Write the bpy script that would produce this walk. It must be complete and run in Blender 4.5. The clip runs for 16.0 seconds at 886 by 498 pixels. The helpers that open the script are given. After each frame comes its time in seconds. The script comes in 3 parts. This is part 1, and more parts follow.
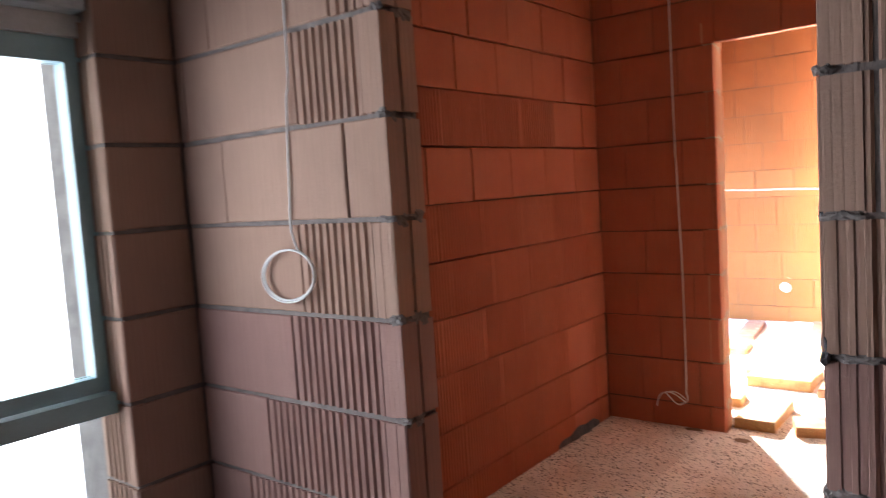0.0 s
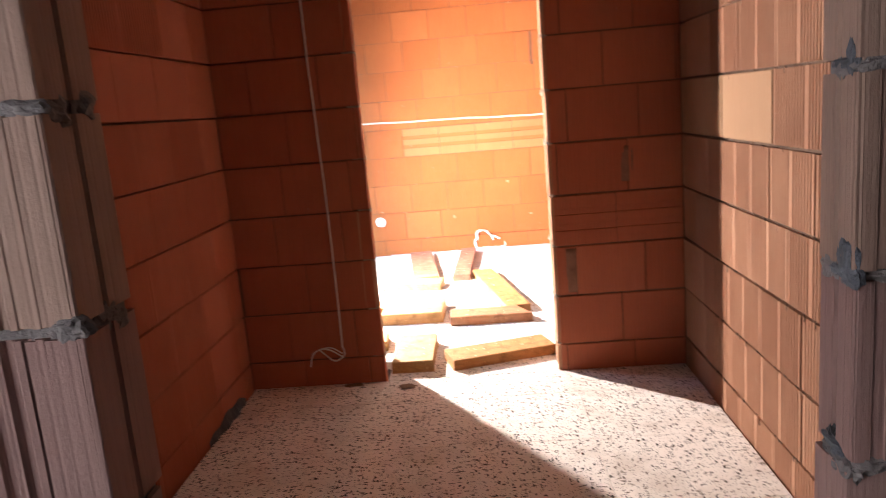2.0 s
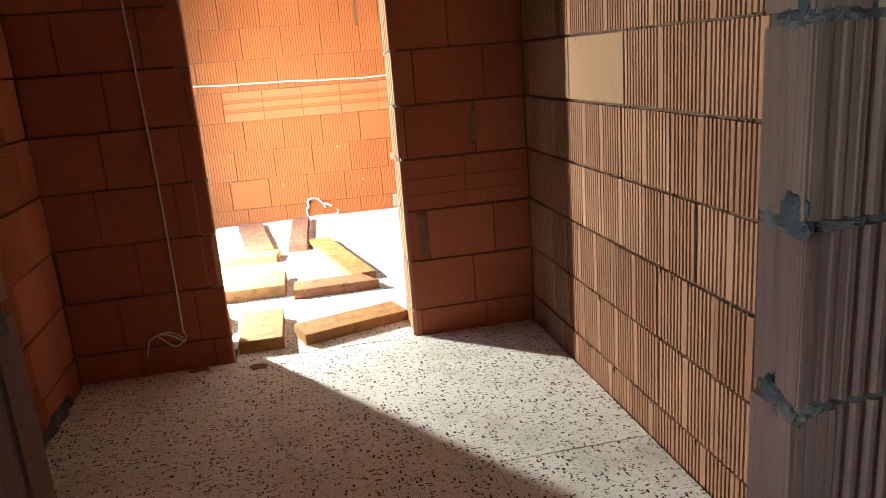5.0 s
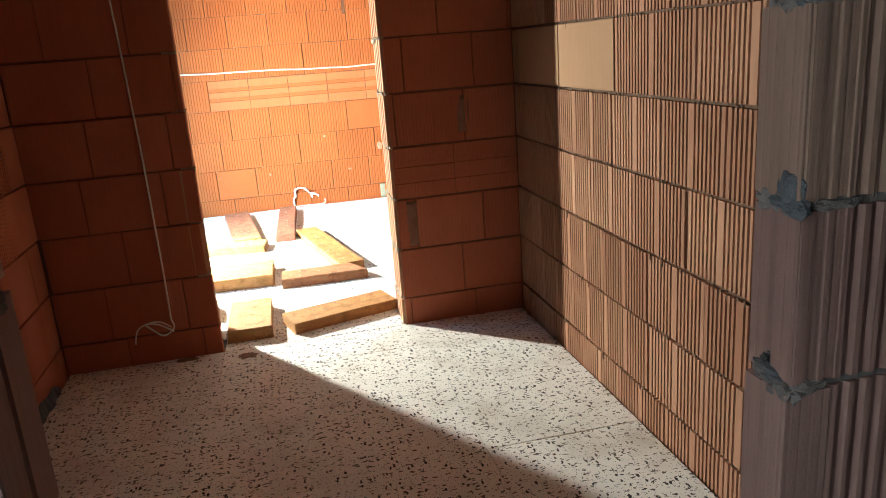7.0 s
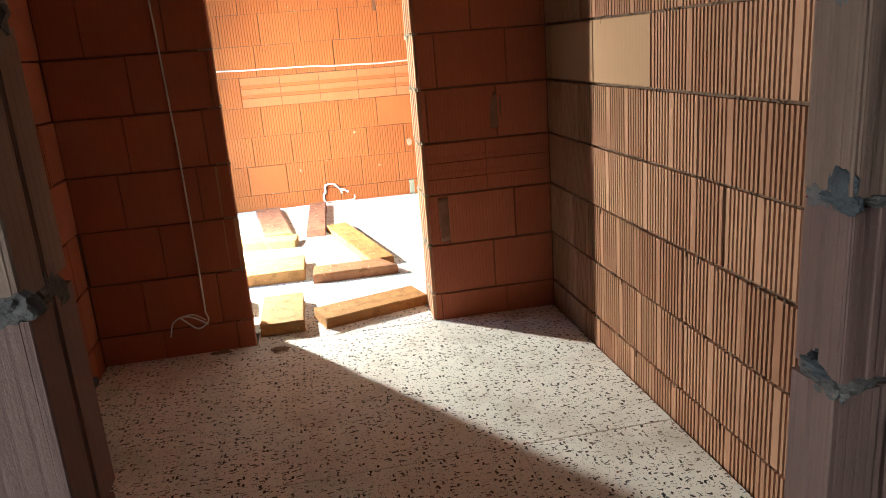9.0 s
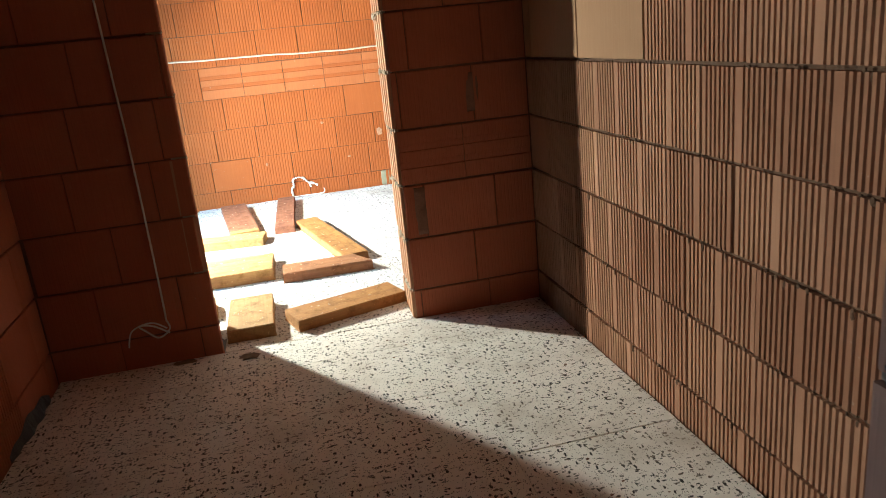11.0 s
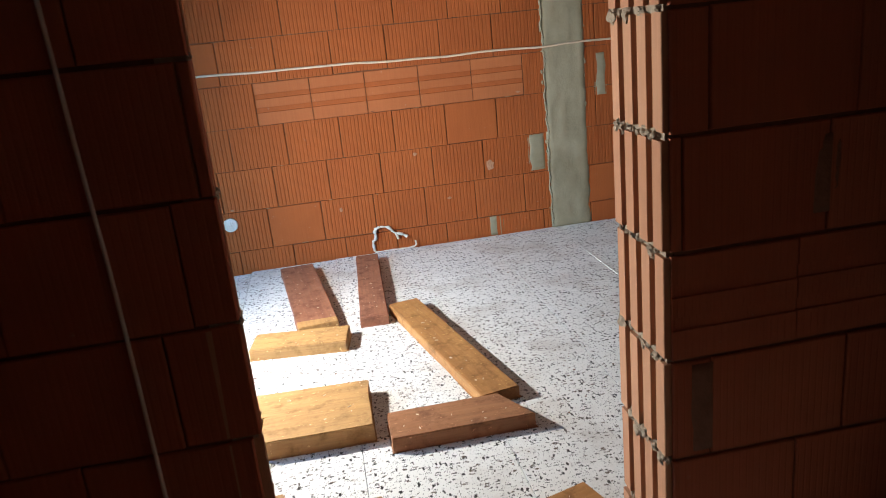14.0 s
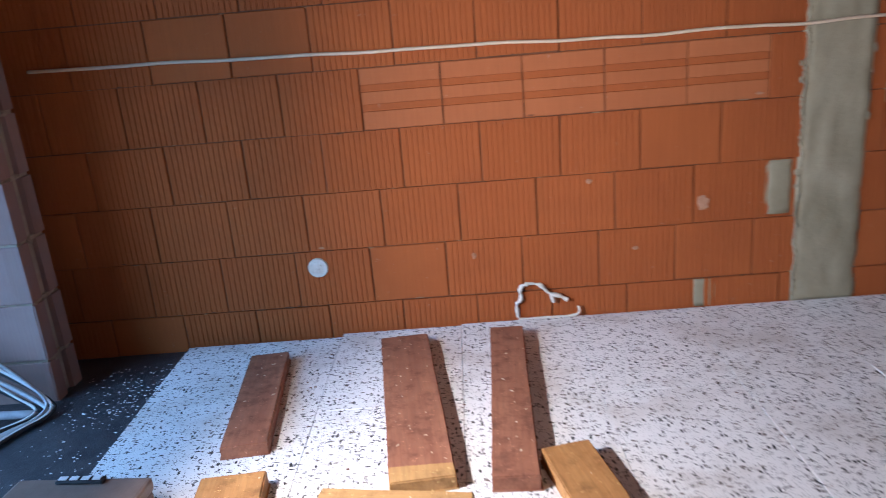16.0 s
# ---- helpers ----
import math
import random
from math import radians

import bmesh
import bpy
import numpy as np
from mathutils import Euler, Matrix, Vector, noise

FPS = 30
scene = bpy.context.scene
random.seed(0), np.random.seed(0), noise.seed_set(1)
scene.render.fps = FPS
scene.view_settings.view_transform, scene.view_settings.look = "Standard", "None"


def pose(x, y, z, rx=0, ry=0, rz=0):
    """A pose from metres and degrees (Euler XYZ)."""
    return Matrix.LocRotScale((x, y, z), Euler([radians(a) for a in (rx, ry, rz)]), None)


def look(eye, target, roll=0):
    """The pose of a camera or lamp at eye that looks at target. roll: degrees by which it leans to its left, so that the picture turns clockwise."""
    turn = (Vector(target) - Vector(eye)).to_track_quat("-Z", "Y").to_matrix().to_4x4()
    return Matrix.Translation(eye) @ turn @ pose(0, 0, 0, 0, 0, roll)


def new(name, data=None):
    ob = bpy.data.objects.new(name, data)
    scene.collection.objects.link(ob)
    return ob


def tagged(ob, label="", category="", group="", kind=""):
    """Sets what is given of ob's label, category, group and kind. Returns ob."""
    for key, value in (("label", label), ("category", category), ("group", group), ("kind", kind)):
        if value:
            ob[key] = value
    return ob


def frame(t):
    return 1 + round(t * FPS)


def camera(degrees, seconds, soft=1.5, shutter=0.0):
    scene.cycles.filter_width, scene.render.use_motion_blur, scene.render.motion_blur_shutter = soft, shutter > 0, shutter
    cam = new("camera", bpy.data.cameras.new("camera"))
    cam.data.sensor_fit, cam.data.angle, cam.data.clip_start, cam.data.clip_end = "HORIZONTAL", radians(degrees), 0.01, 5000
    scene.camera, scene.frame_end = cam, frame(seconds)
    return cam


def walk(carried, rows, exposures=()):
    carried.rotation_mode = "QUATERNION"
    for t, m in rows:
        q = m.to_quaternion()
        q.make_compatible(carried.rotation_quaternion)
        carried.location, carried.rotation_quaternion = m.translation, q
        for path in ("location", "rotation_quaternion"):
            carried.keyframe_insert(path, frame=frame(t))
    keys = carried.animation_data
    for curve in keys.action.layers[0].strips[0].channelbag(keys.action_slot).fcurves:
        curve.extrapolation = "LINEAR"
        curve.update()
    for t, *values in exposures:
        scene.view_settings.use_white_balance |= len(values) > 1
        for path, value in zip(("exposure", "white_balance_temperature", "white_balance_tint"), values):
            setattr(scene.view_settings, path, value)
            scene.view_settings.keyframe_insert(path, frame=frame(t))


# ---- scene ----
cam = camera(62.4, 16.0, 0.6, 0.35)
PATH = [
    (0, (0.374, -4.063, 1.447), (-0.855, -2.494, 1.286), -3.7),
    (0.5, (0.12, -3.974, 1.45), (-0.813, -2.225, 1.181), -5.6),
    (1, (-0.027, -3.862, 1.402), (-0.752, -2.024, 1.091), -4.9),
    (1.5, (-0.19, -3.648, 1.394), (-0.646, -1.722, 1.105), -4.3),
    (2, (-0.332, -3.528, 1.35), (-0.453, -1.568, 0.969), -4.8),
    (2.5, (-0.479, -3.423, 1.375), (-0.285, -1.492, 0.891), -6.6),
    (3, (-0.496, -3.397, 1.354), (-0.2, -1.485, 0.848), -5.6),
    (3.5, (-0.492, -3.411, 1.361), (-0.194, -1.494, 0.877), -5.2),
    (4, (-0.483, -3.411, 1.355), (-0.165, -1.496, 0.87), -5.1),
    (4.5, (-0.489, -3.416, 1.35), (-0.145, -1.51, 0.853), -4.7),
    (7, (-0.512, -3.415, 1.333), (-0.112, -1.53, 0.798), -4.2),
    (7.5, (-0.533, -3.421, 1.334), (-0.178, -1.529, 0.794), -4.3),
    (8, (-0.536, -3.422, 1.335), (-0.212, -1.523, 0.8), -4.4),
    (10.5, (-0.542, -3.309, 1.3), (-0.166, -1.425, 0.742), -5.1),
    (11, (-0.523, -3.195, 1.285), (-0.124, -1.32, 0.716), -5.7),
    (11.5, (-0.445, -2.955, 1.33), (-0.06, -1.079, 0.754), -6.0),
    (12, (-0.448, -2.735, 1.322), (-0.134, -0.833, 0.787), -4.8),
    (12.5, (-0.462, -2.378, 1.379), (-0.218, -0.465, 0.847), -4.7),
    (13, (-0.506, -2.021, 1.345), (-0.281, -0.107, 0.81), -4.8),
    (13.5, (-0.582, -1.676, 1.38), (-0.36, 0.235, 0.835), -6.2),
    (14, (-0.689, -1.37, 1.392), (-0.403, 0.523, 0.813), -5.9),
    (14.5, (-0.696, -1.008, 1.35), (-0.338, 0.867, 0.751), -5.3),
    (15, (-0.701, -0.628, 1.393), (-0.355, 1.251, 0.802), -5.3),
    (15.5, (-0.723, -0.219, 1.391), (-0.486, 1.673, 0.79), -5.4),
    (16, (-0.643, 0.204, 1.341), (-0.712, 2.111, 0.744), -4.9),
]
EXPOSURES = [(0.0, 2.9, 6300, 13), (0.5, 2.95, 6600, 34), (1.0, 2.7, 6950, 38), (1.5, 2.6, 6950, 34), (2.0, 2.1, 6600, 18), (3.0, 1.63, 6080, -2), (8.0, 1.63, 6080, -3), (10.5, 1.36, 6250, -3),
             (11.5, 0.74, 6150, -6), (12.0, 0.52, 6100, -5), (12.5, 0.45, 6050, 0), (13.0, 0.27, 6100, 5), (14.0, -0.25, 6200, 8), (15.0, -0.78, 6100, 14), (15.5, -0.6, 6000, 18), (16.0, -0.4, 5900, 20)]
walk(cam, [(t, look(e, g, r)) for t, e, g, r in PATH], EXPOSURES)

# ---- world and lights ----
world = bpy.data.worlds.new("sky")
scene.world = world
world.use_nodes = True
wn = world.node_tree
sky = wn.nodes.new("ShaderNodeTexSky")
sky.sky_type = "NISHITA"
sky.sun_disc = False
sky.sun_elevation, sky.sun_rotation = radians(42), radians(0)
wn.links.new(sky.outputs[0], wn.nodes["Background"].inputs[0])
wn.nodes["Background"].inputs[1].default_value = 0.12

LAMP = (-1.83, 1.66, 1.05)


def light(name, kind, m, watts, colour, **more):
    data = bpy.data.lights.new(name, kind)
    data.energy, data.color = watts, colour
    ob = new(name, data)
    ob.matrix_basis = m
    if kind == "AREA":
        data.shape, data.size, data.size_y = "RECTANGLE", more["w"], more["h"]
    elif kind == "SUN":
        data.angle = more["angle"]
    else:
        data.shadow_soft_size = more["r"]
    return ob


light("sun", "SUN", look((0, 0, 10), (0.3, -6, 4.6), 0), 2.5, (1, 0.93, 0.82), angle=radians(0.5))
# unseen lamp, added where the plank and doorway shadows point back to
work = light("work_lamp_light", "SPOT", look(LAMP, (0.0, 1.35, 0.88)), 335, (1.0, 0.95, 0.86), r=0.035)
work.data.spot_size, work.data.spot_blend = radians(178), 0.8
# daylight entering by the window of the front room and the balcony door
light("window_daylight", "AREA", look((-1.66, -3.75, 1.35), (2, -3.75, 1.2)), 2.1, (0.84, 0.88, 1.0), w=1.4, h=1.2)
balcony = light("balcony_daylight", "AREA", look((-3.52, 1.6, 1.1), (-1.4, 2.6, 0.0)), 58, (0.26, 0.58, 1.0), w=1.7, h=2.0)
balcony.data.spread = radians(100)
# added blue fill from the unseen far end of the bright room
light("end_daylight", "AREA", look((4.9, 1.7, 1.4), (0, 1.7, 0.8)), 14, (0.62, 0.8, 1.0), w=1.8, h=1.3)


# ---- materials ----
class Nodes:
    """A small helper that wires shader nodes."""

    def __init__(self, name):
        self.mat = bpy.data.materials.new(name)
        self.mat.use_nodes = True
        self.tree = self.mat.node_tree
        self.bsdf = self.tree.nodes["Principled BSDF"]
        self.coord = self.tree.nodes.new("ShaderNodeTexCoord")
        self.info = self.tree.nodes.new("ShaderNodeObjectInfo")

    def add(self, kind, **values):
        n = self.tree.nodes.new(kind)
        for k, v in values.items():
            n.inputs[k.replace("_", " ")].default_value = v
        return n

    def link(self, a, b):
        self.tree.links.new(a, b)

    def place(self, scale=(1, 1, 1)):
        """World coordinates, in metres, stretched."""
        geo = self.tree.nodes.new("ShaderNodeNewGeometry")
        m = self.tree.nodes.new("ShaderNodeMapping")
        m.inputs["Scale"].default_value = scale
        self.link(geo.outputs["Position"], m.inputs["Vector"])
        return m.outputs[0]

    def noise(self, scale, detail=4, rough=0.6, vector=None):
        n = self.add("ShaderNodeTexNoise", Scale=scale, Detail=detail, Roughness=rough)
        self.link(vector or self.place(), n.inputs["Vector"])
        return n.outputs["Fac"]

    def ramp(self, fac, *stops):
        n = self.tree.nodes.new("ShaderNodeValToRGB")
        while len(n.color_ramp.elements) < len(stops):
            n.color_ramp.elements.new(0.5)
        for e, (p, c) in zip(n.color_ramp.elements, stops):
            e.position, e.color = p, (*c, 1) if not isinstance(c, float) else (c, c, c, 1)
        self.link(fac, n.inputs[0])
        return n.outputs[0]

    def mix(self, fac, a, b, how="MIX"):
        n = self.tree.nodes.new("ShaderNodeMix")
        n.data_type, n.blend_type = "RGBA", how
        for sock, v in ((n.inputs[0], fac), (n.inputs[6], a), (n.inputs[7], b)):
            if isinstance(v, (int, float)):
                sock.default_value = v
            elif isinstance(v, tuple):
                sock.default_value = (*v, 1)
            else:
                self.link(v, sock)
        return n.outputs[2]

    def bump(self, height, strength, distance):
        n = self.add("ShaderNodeBump", Strength=strength, Distance=distance)
        self.link(height, n.inputs["Height"])
        if self.bsdf.inputs["Normal"].links:
            self.link(self.bsdf.inputs["Normal"].links[0].from_socket, n.inputs["Normal"])
        self.link(n.outputs[0], self.bsdf.inputs["Normal"])

    def done(self, colour, rough=0.9):
        if isinstance(colour, tuple):
            self.bsdf.inputs["Base Color"].default_value = (*colour, 1)
        else:
            self.link(colour, self.bsdf.inputs["Base Color"])
        if isinstance(rough, float):
            self.bsdf.inputs["Roughness"].default_value = rough
        else:
            self.link(rough, self.bsdf.inputs["Roughness"])
        return self.mat


def brick_material(name, low, high, streak, combed=0.0):
    """Fired clay: a tone for each block, grain, streaks down the face, mortar dust; combed: fine grooves."""
    n = Nodes(name)
    tone = n.ramp(n.info.outputs["Random"], (0.0, low), (0.55, tuple((a + b) / 2 for a, b in zip(low, high))), (1.0, high))
    stain = n.noise(3.1, 5, 0.65)
    tone = n.mix(n.ramp(stain, (0.35, 0.0), (0.75, 0.55)), tone, streak)
    lines = n.noise(1.0, 3, 0.7, n.place((160, 160, 4)))
    tone = n.mix(0.35, tone, n.mix(lines, (0.25, 0.25, 0.25), (1.0, 1.0, 1.0)), "MULTIPLY")
    dust = n.noise(38, 3, 0.7)
    tone = n.mix(n.ramp(dust, (0.68, 0.0), (0.78, 0.3)), tone, (0.5, 0.38, 0.3))
    n.bump(n.noise(140, 4, 0.7), 0.35, 0.003)
    n.bump(lines, 0.25, 0.003)
    if combed:
        geo = n.tree.nodes.new("ShaderNodeNewGeometry")
        sep = n.tree.nodes.new("ShaderNodeSeparateXYZ")
        n.link(geo.outputs["Position"], sep.inputs[0])
        total = n.tree.nodes.new("ShaderNodeMath")
        total.operation = "ADD"
        n.link(sep.outputs[0], total.inputs[0])
        n.link(sep.outputs[1], total.inputs[1])
        wave = n.tree.nodes.new("ShaderNodeMath")
        wave.operation = "PINGPONG"
        wave.inputs[1].default_value = 0.0085
        n.link(total.outputs[0], wave.inputs[0])
        span = n.tree.nodes.new("ShaderNodeMath")
        span.operation = "DIVIDE"
        span.inputs[1].default_value = 0.0085
        n.link(wave.outputs[0], span.inputs[0])
        groove = n.ramp(span.outputs[0], (0.05, 0.0), (0.4, 1.0))
        n.bump(groove, combed, 0.004)
    n.bsdf.inputs["Specular IOR Level"].default_value = 0.15
    return n.done(tone, 0.92)


def plain_material(name, a, b, scale=9.0, rough=0.85, bump=0.3, depth=0.004, fine=120):
    n = Nodes(name)
    big = n.noise(scale, 5, 0.62)
    col = n.mix(n.ramp(big, (0.3, 0.0), (0.7, 1.0)), a, b)
    grain = n.noise(fine, 3, 0.7)
    col = n.mix(0.3, col, n.mix(grain, (0.45, 0.45, 0.45), (1.0, 1.0, 1.0)), "MULTIPLY")
    n.bump(grain, bump, depth)
    n.bump(big, bump, depth * 3)
    return n.done(col, rough)


def eps_material(name, clean, muted, grime):
    """White recycled polystyrene board, full of dark and brown chips, scuffed and dusty."""
    n = Nodes(name)
    col = n.mix(n.noise(1.6, 4, 0.6), muted, clean)
    base = col
    for scale, hit, ink, stretch in ((68, 0.275, (0.018, 0.016, 0.015), (1, 0.5, 1)), (58, 0.22, (0.10, 0.07, 0.05), (0.5, 1, 1)),
                                     (89, 0.295, (0.02, 0.018, 0.017), (0.45, 1.2, 1)), (170, 0.30, (0.03, 0.028, 0.027), (1, 1, 1))):
        v = n.add("ShaderNodeTexVoronoi", Scale=scale, Randomness=1.0)
        warp = n.add("ShaderNodeTexNoise", Scale=75.0, Detail=2.0)
        n.link(n.place(), warp.inputs["Vector"])
        bent = n.mix(0.014, n.place(stretch), warp.outputs["Color"], "ADD")
        n.link(bent, v.inputs["Vector"])
        pick = n.tree.nodes.new("ShaderNodeSeparateColor")
        n.link(v.outputs["Color"], pick.inputs[0])
        few = n.ramp(pick.outputs[0], (0.69, 0.0), (0.70, 1.0))
        near = n.ramp(v.outputs["Distance"], (hit, 1.0), (hit + 0.06, 0.0))
        col = n.mix(n.mix(1.0, few, near, "MULTIPLY"), col, ink)
    beads = n.add("ShaderNodeTexVoronoi", Scale=170.0)
    n.link(n.place(), beads.inputs["Vector"])
    n.bump(beads.outputs["Distance"], 0.35, 0.003)
    mud = n.ramp(n.noise(1.9, 6, 0.7), (0.48 - grime, 0.0), (0.72 - grime, 0.7))
    col = n.mix(mud, col, n.mix(0.75, base, (0.36, 0.26, 0.18), "MULTIPLY"))
    spots = n.ramp(n.noise(9, 5, 0.75), (0.64, 0.0), (0.72, 0.7))
    col = n.mix(spots, col, (0.24, 0.17, 0.12))
    return n.done(col, 0.8)


def wood_material(name, low, high, along=(2.2, 17, 17)):
    n = Nodes(name)
    m = n.tree.nodes.new("ShaderNodeMapping")
    m.inputs["Scale"].default_value = along
    n.link(n.coord.outputs["Object"], m.inputs["Vector"])
    shift = n.tree.nodes.new("ShaderNodeCombineXYZ")
    mul = n.tree.nodes.new("ShaderNodeMath")
    mul.operation = "MULTIPLY"
    mul.inputs[1].default_value = 50
    n.link(n.info.outputs["Random"], mul.inputs[0])
    n.link(mul.outputs[0], shift.inputs[0])
    n.link(shift.outputs[0], m.inputs["Location"])
    grain = n.noise(1.0, 6, 0.65, m.outputs[0])
    col = n.mix(n.ramp(grain, (0.3, 0.0), (0.7, 1.0)), low, high)
    wear = n.noise(14, 5, 0.7)
    streak = n.tree.nodes.new("ShaderNodeMapping")
    streak.inputs["Scale"].default_value = (5, 95, 95)
    n.link(n.coord.outputs["Object"], streak.inputs["Vector"])
    fibre = n.ramp(n.noise(1.0, 5, 0.7, streak.outputs[0]), (0.3, 0.0), (0.68, 1.0))
    col = n.mix(0.4, col, n.mix(fibre, (0.4, 0.4, 0.4), (1.0, 1.0, 1.0)), "MULTIPLY")
    col = n.mix(n.ramp(wear, (0.50, 0.0), (0.72, 0.75)), col, tuple(0.42 * c for c in low))
    chips = n.noise(46, 3, 0.65, n.place((1, 2.2, 1)))
    col = n.mix(n.ramp(chips, (0.66, 0.0), (0.69, 0.8)), col, tuple(min(0.75, 1.6 * c + 0.05) for c in high))
    n.bump(grain, 0.4, 0.003)
    return n.done(col, n.ramp(wear, (0.3, 0.55), (0.7, 0.85)))


CLAY_FAR = brick_material("red clay block", (0.42, 0.114, 0.031), (0.47, 0.132, 0.037), (0.36, 0.095, 0.03))
CLAY_BAND = brick_material("pale banded clay block", (0.46, 0.145, 0.052), (0.52, 0.175, 0.066), (0.42, 0.13, 0.046))
CLAY_PLAIN = brick_material("smooth red clay block", (0.45, 0.140, 0.077), (0.53, 0.182, 0.102), (0.39, 0.115, 0.066), 0.18)
CLAY_RIB = brick_material("ribbed buff clay block", (0.32, 0.150, 0.090), (0.46, 0.246, 0.155), (0.28, 0.12, 0.07))
CLAY_PALE = brick_material("pale smooth clay block", (0.34, 0.195, 0.112), (0.39, 0.228, 0.132), (0.32, 0.175, 0.10))
CLAY_GREY = brick_material("dusty clay block", (0.40, 0.25, 0.185), (0.50, 0.325, 0.245), (0.37, 0.23, 0.18), 0.2)
# clay greyed so its colour carries the blue daylight on the partition end
CLAY_DAYLIT = brick_material("clay block greyed for blue daylight", (0.31, 0.20, 0.17), (0.38, 0.25, 0.215), (0.27, 0.165, 0.14))
CLAY_MAUVE = brick_material("dull mauve clay block", (0.34, 0.195, 0.162), (0.42, 0.25, 0.21), (0.29, 0.17, 0.145), 0.15)
# clay lightened for doorway faces that catch the lamp; chipped spots share it
CLAY_LIT = brick_material("orange clay block, lightened as lit", (0.48, 0.235, 0.135), (0.56, 0.30, 0.18), (0.44, 0.22, 0.13))
MORTAR_RED = plain_material("clay-stained joint", (0.13, 0.055, 0.03), (0.2, 0.09, 0.05), 20)
JOINT_FAR = plain_material("shadowed clay joint", (0.12, 0.042, 0.016), (0.22, 0.075, 0.028), 14)
MORTAR_BROWN = plain_material("brown mortar", (0.075, 0.031, 0.013), (0.135, 0.062, 0.028), 26, 0.92, 0.7, 0.005, 80)
SMEAR = plain_material("dusty brown cement smear", (0.20, 0.098, 0.062), (0.28, 0.145, 0.095), 18, 0.9, 0.5, 0.004, 80)
MORTAR = plain_material("grey cement mortar", (0.29, 0.225, 0.16), (0.42, 0.335, 0.245), 16, 0.9, 0.6, 0.006, 70)
MORTAR_OLD = plain_material("dusty cement joint", (0.17, 0.145, 0.135), (0.29, 0.25, 0.23), 16, 0.9, 0.6, 0.006, 70)
POST = plain_material("smoothed grey cement render", (0.29, 0.25, 0.155), (0.40, 0.35, 0.232), 5, 0.9, 0.35, 0.004, 60)
CONCRETE = plain_material("concrete", (0.30, 0.29, 0.275), (0.4, 0.385, 0.36), 4)
MEMBRANE = plain_material("black bitumen felt", (0.03, 0.033, 0.038), (0.075, 0.078, 0.085), 12, 0.42, 0.5, 0.003, 200)
EPS = eps_material("speckled insulation board", (0.80, 0.79, 0.77), (0.72, 0.71, 0.68), 0.0)
# trodden dirt, plus a warm tint for reddish light bounced off the walls
EPS_TRODDEN_WARM = eps_material("trodden speckled insulation board, warmed for bounced light", (0.84, 0.80, 0.76), (0.77, 0.71, 0.65), 0.01)
WOOD_PALE = wood_material("pale pine", (0.40, 0.205, 0.068), (0.54, 0.305, 0.112))
WOOD_ORANGE = wood_material("orange-brown pine", (0.33, 0.140, 0.040), (0.50, 0.242, 0.074))
WOOD_BROWN = wood_material("brown pine", (0.27, 0.105, 0.042), (0.41, 0.185, 0.08))
WOOD_RED = wood_material("reddish-brown stained pine", (0.23, 0.082, 0.043), (0.37, 0.15, 0.08))
WHITE = plain_material("white plastic", (0.72, 0.71, 0.68), (0.8, 0.79, 0.77), 30, 0.5, 0.1)
CREAM = plain_material("cream cable sheath", (0.70, 0.53, 0.37), (0.78, 0.62, 0.46), 30, 0.5, 0.1)
FOAM = plain_material("dried foam", (0.68, 0.62, 0.5), (0.8, 0.76, 0.68), 40, 0.8, 0.6, 0.004)
# blue deepened so the frame's colour carries the flare around the window
FRAME_FLARED = plain_material("blue-grey window frame tinted for flare", (0.36, 0.58, 0.64), (0.44, 0.66, 0.71), 8, 0.4, 0.05)
CONDUIT = plain_material("grey conduit", (0.40, 0.43, 0.45), (0.56, 0.59, 0.61), 30, 0.45, 0.15)
CASE = plain_material("smoky brown plastic", (0.19, 0.125, 0.095), (0.26, 0.18, 0.14), 10, 0.35, 0.1)
BLACK = plain_material("black plastic", (0.012, 0.012, 0.013), (0.03, 0.03, 0.03), 14, 0.4, 0.1)
CEMENT_FRESH = plain_material("slate-grey cement", (0.09, 0.095, 0.105), (0.17, 0.175, 0.185), 22, 0.9, 0.7, 0.006, 70)
MUD = plain_material("dried brown mud", (0.19, 0.12, 0.075), (0.28, 0.18, 0.12), 24, 0.95, 0.7, 0.004, 90)
STEEL = plain_material("dull steel", (0.35, 0.35, 0.36), (0.45, 0.45, 0.46), 20, 0.4, 0.1)
STEEL.node_tree.nodes["Principled BSDF"].inputs["Metallic"].default_value = 1.0
glass = bpy.data.materials.new("window glass")
glass.use_nodes = True
gb = glass.node_tree.nodes["Principled BSDF"]
gb.inputs["Transmission Weight"].default_value, gb.inputs["Roughness"].default_value = 1.0, 0.0
gb.inputs["IOR"].default_value = 1.05
glow = bpy.data.materials.new("hazy bright sky")
glow.use_nodes = True
ge = glow.node_tree.nodes.new("ShaderNodeEmission")
ge.inputs[0].default_value, ge.inputs[1].default_value = (0.86, 0.95, 1.0, 1), 1.2
glow.node_tree.links.new(ge.outputs[0], glow.node_tree.nodes["Material Output"].inputs[0])


# ---- building helpers ----
def mesh_of(name, bm, material):
    bmesh.ops.recalc_face_normals(bm, faces=bm.faces)
    me = bpy.data.meshes.new(name)
    bm.to_mesh(me)
    bm.free()
    me.materials.append(material)
    return me


def part(name, bm, material, parent=None, label=""):
    ob = new(name, mesh_of(name, bm, material))
    ob.parent = parent
    return tagged(ob, label)


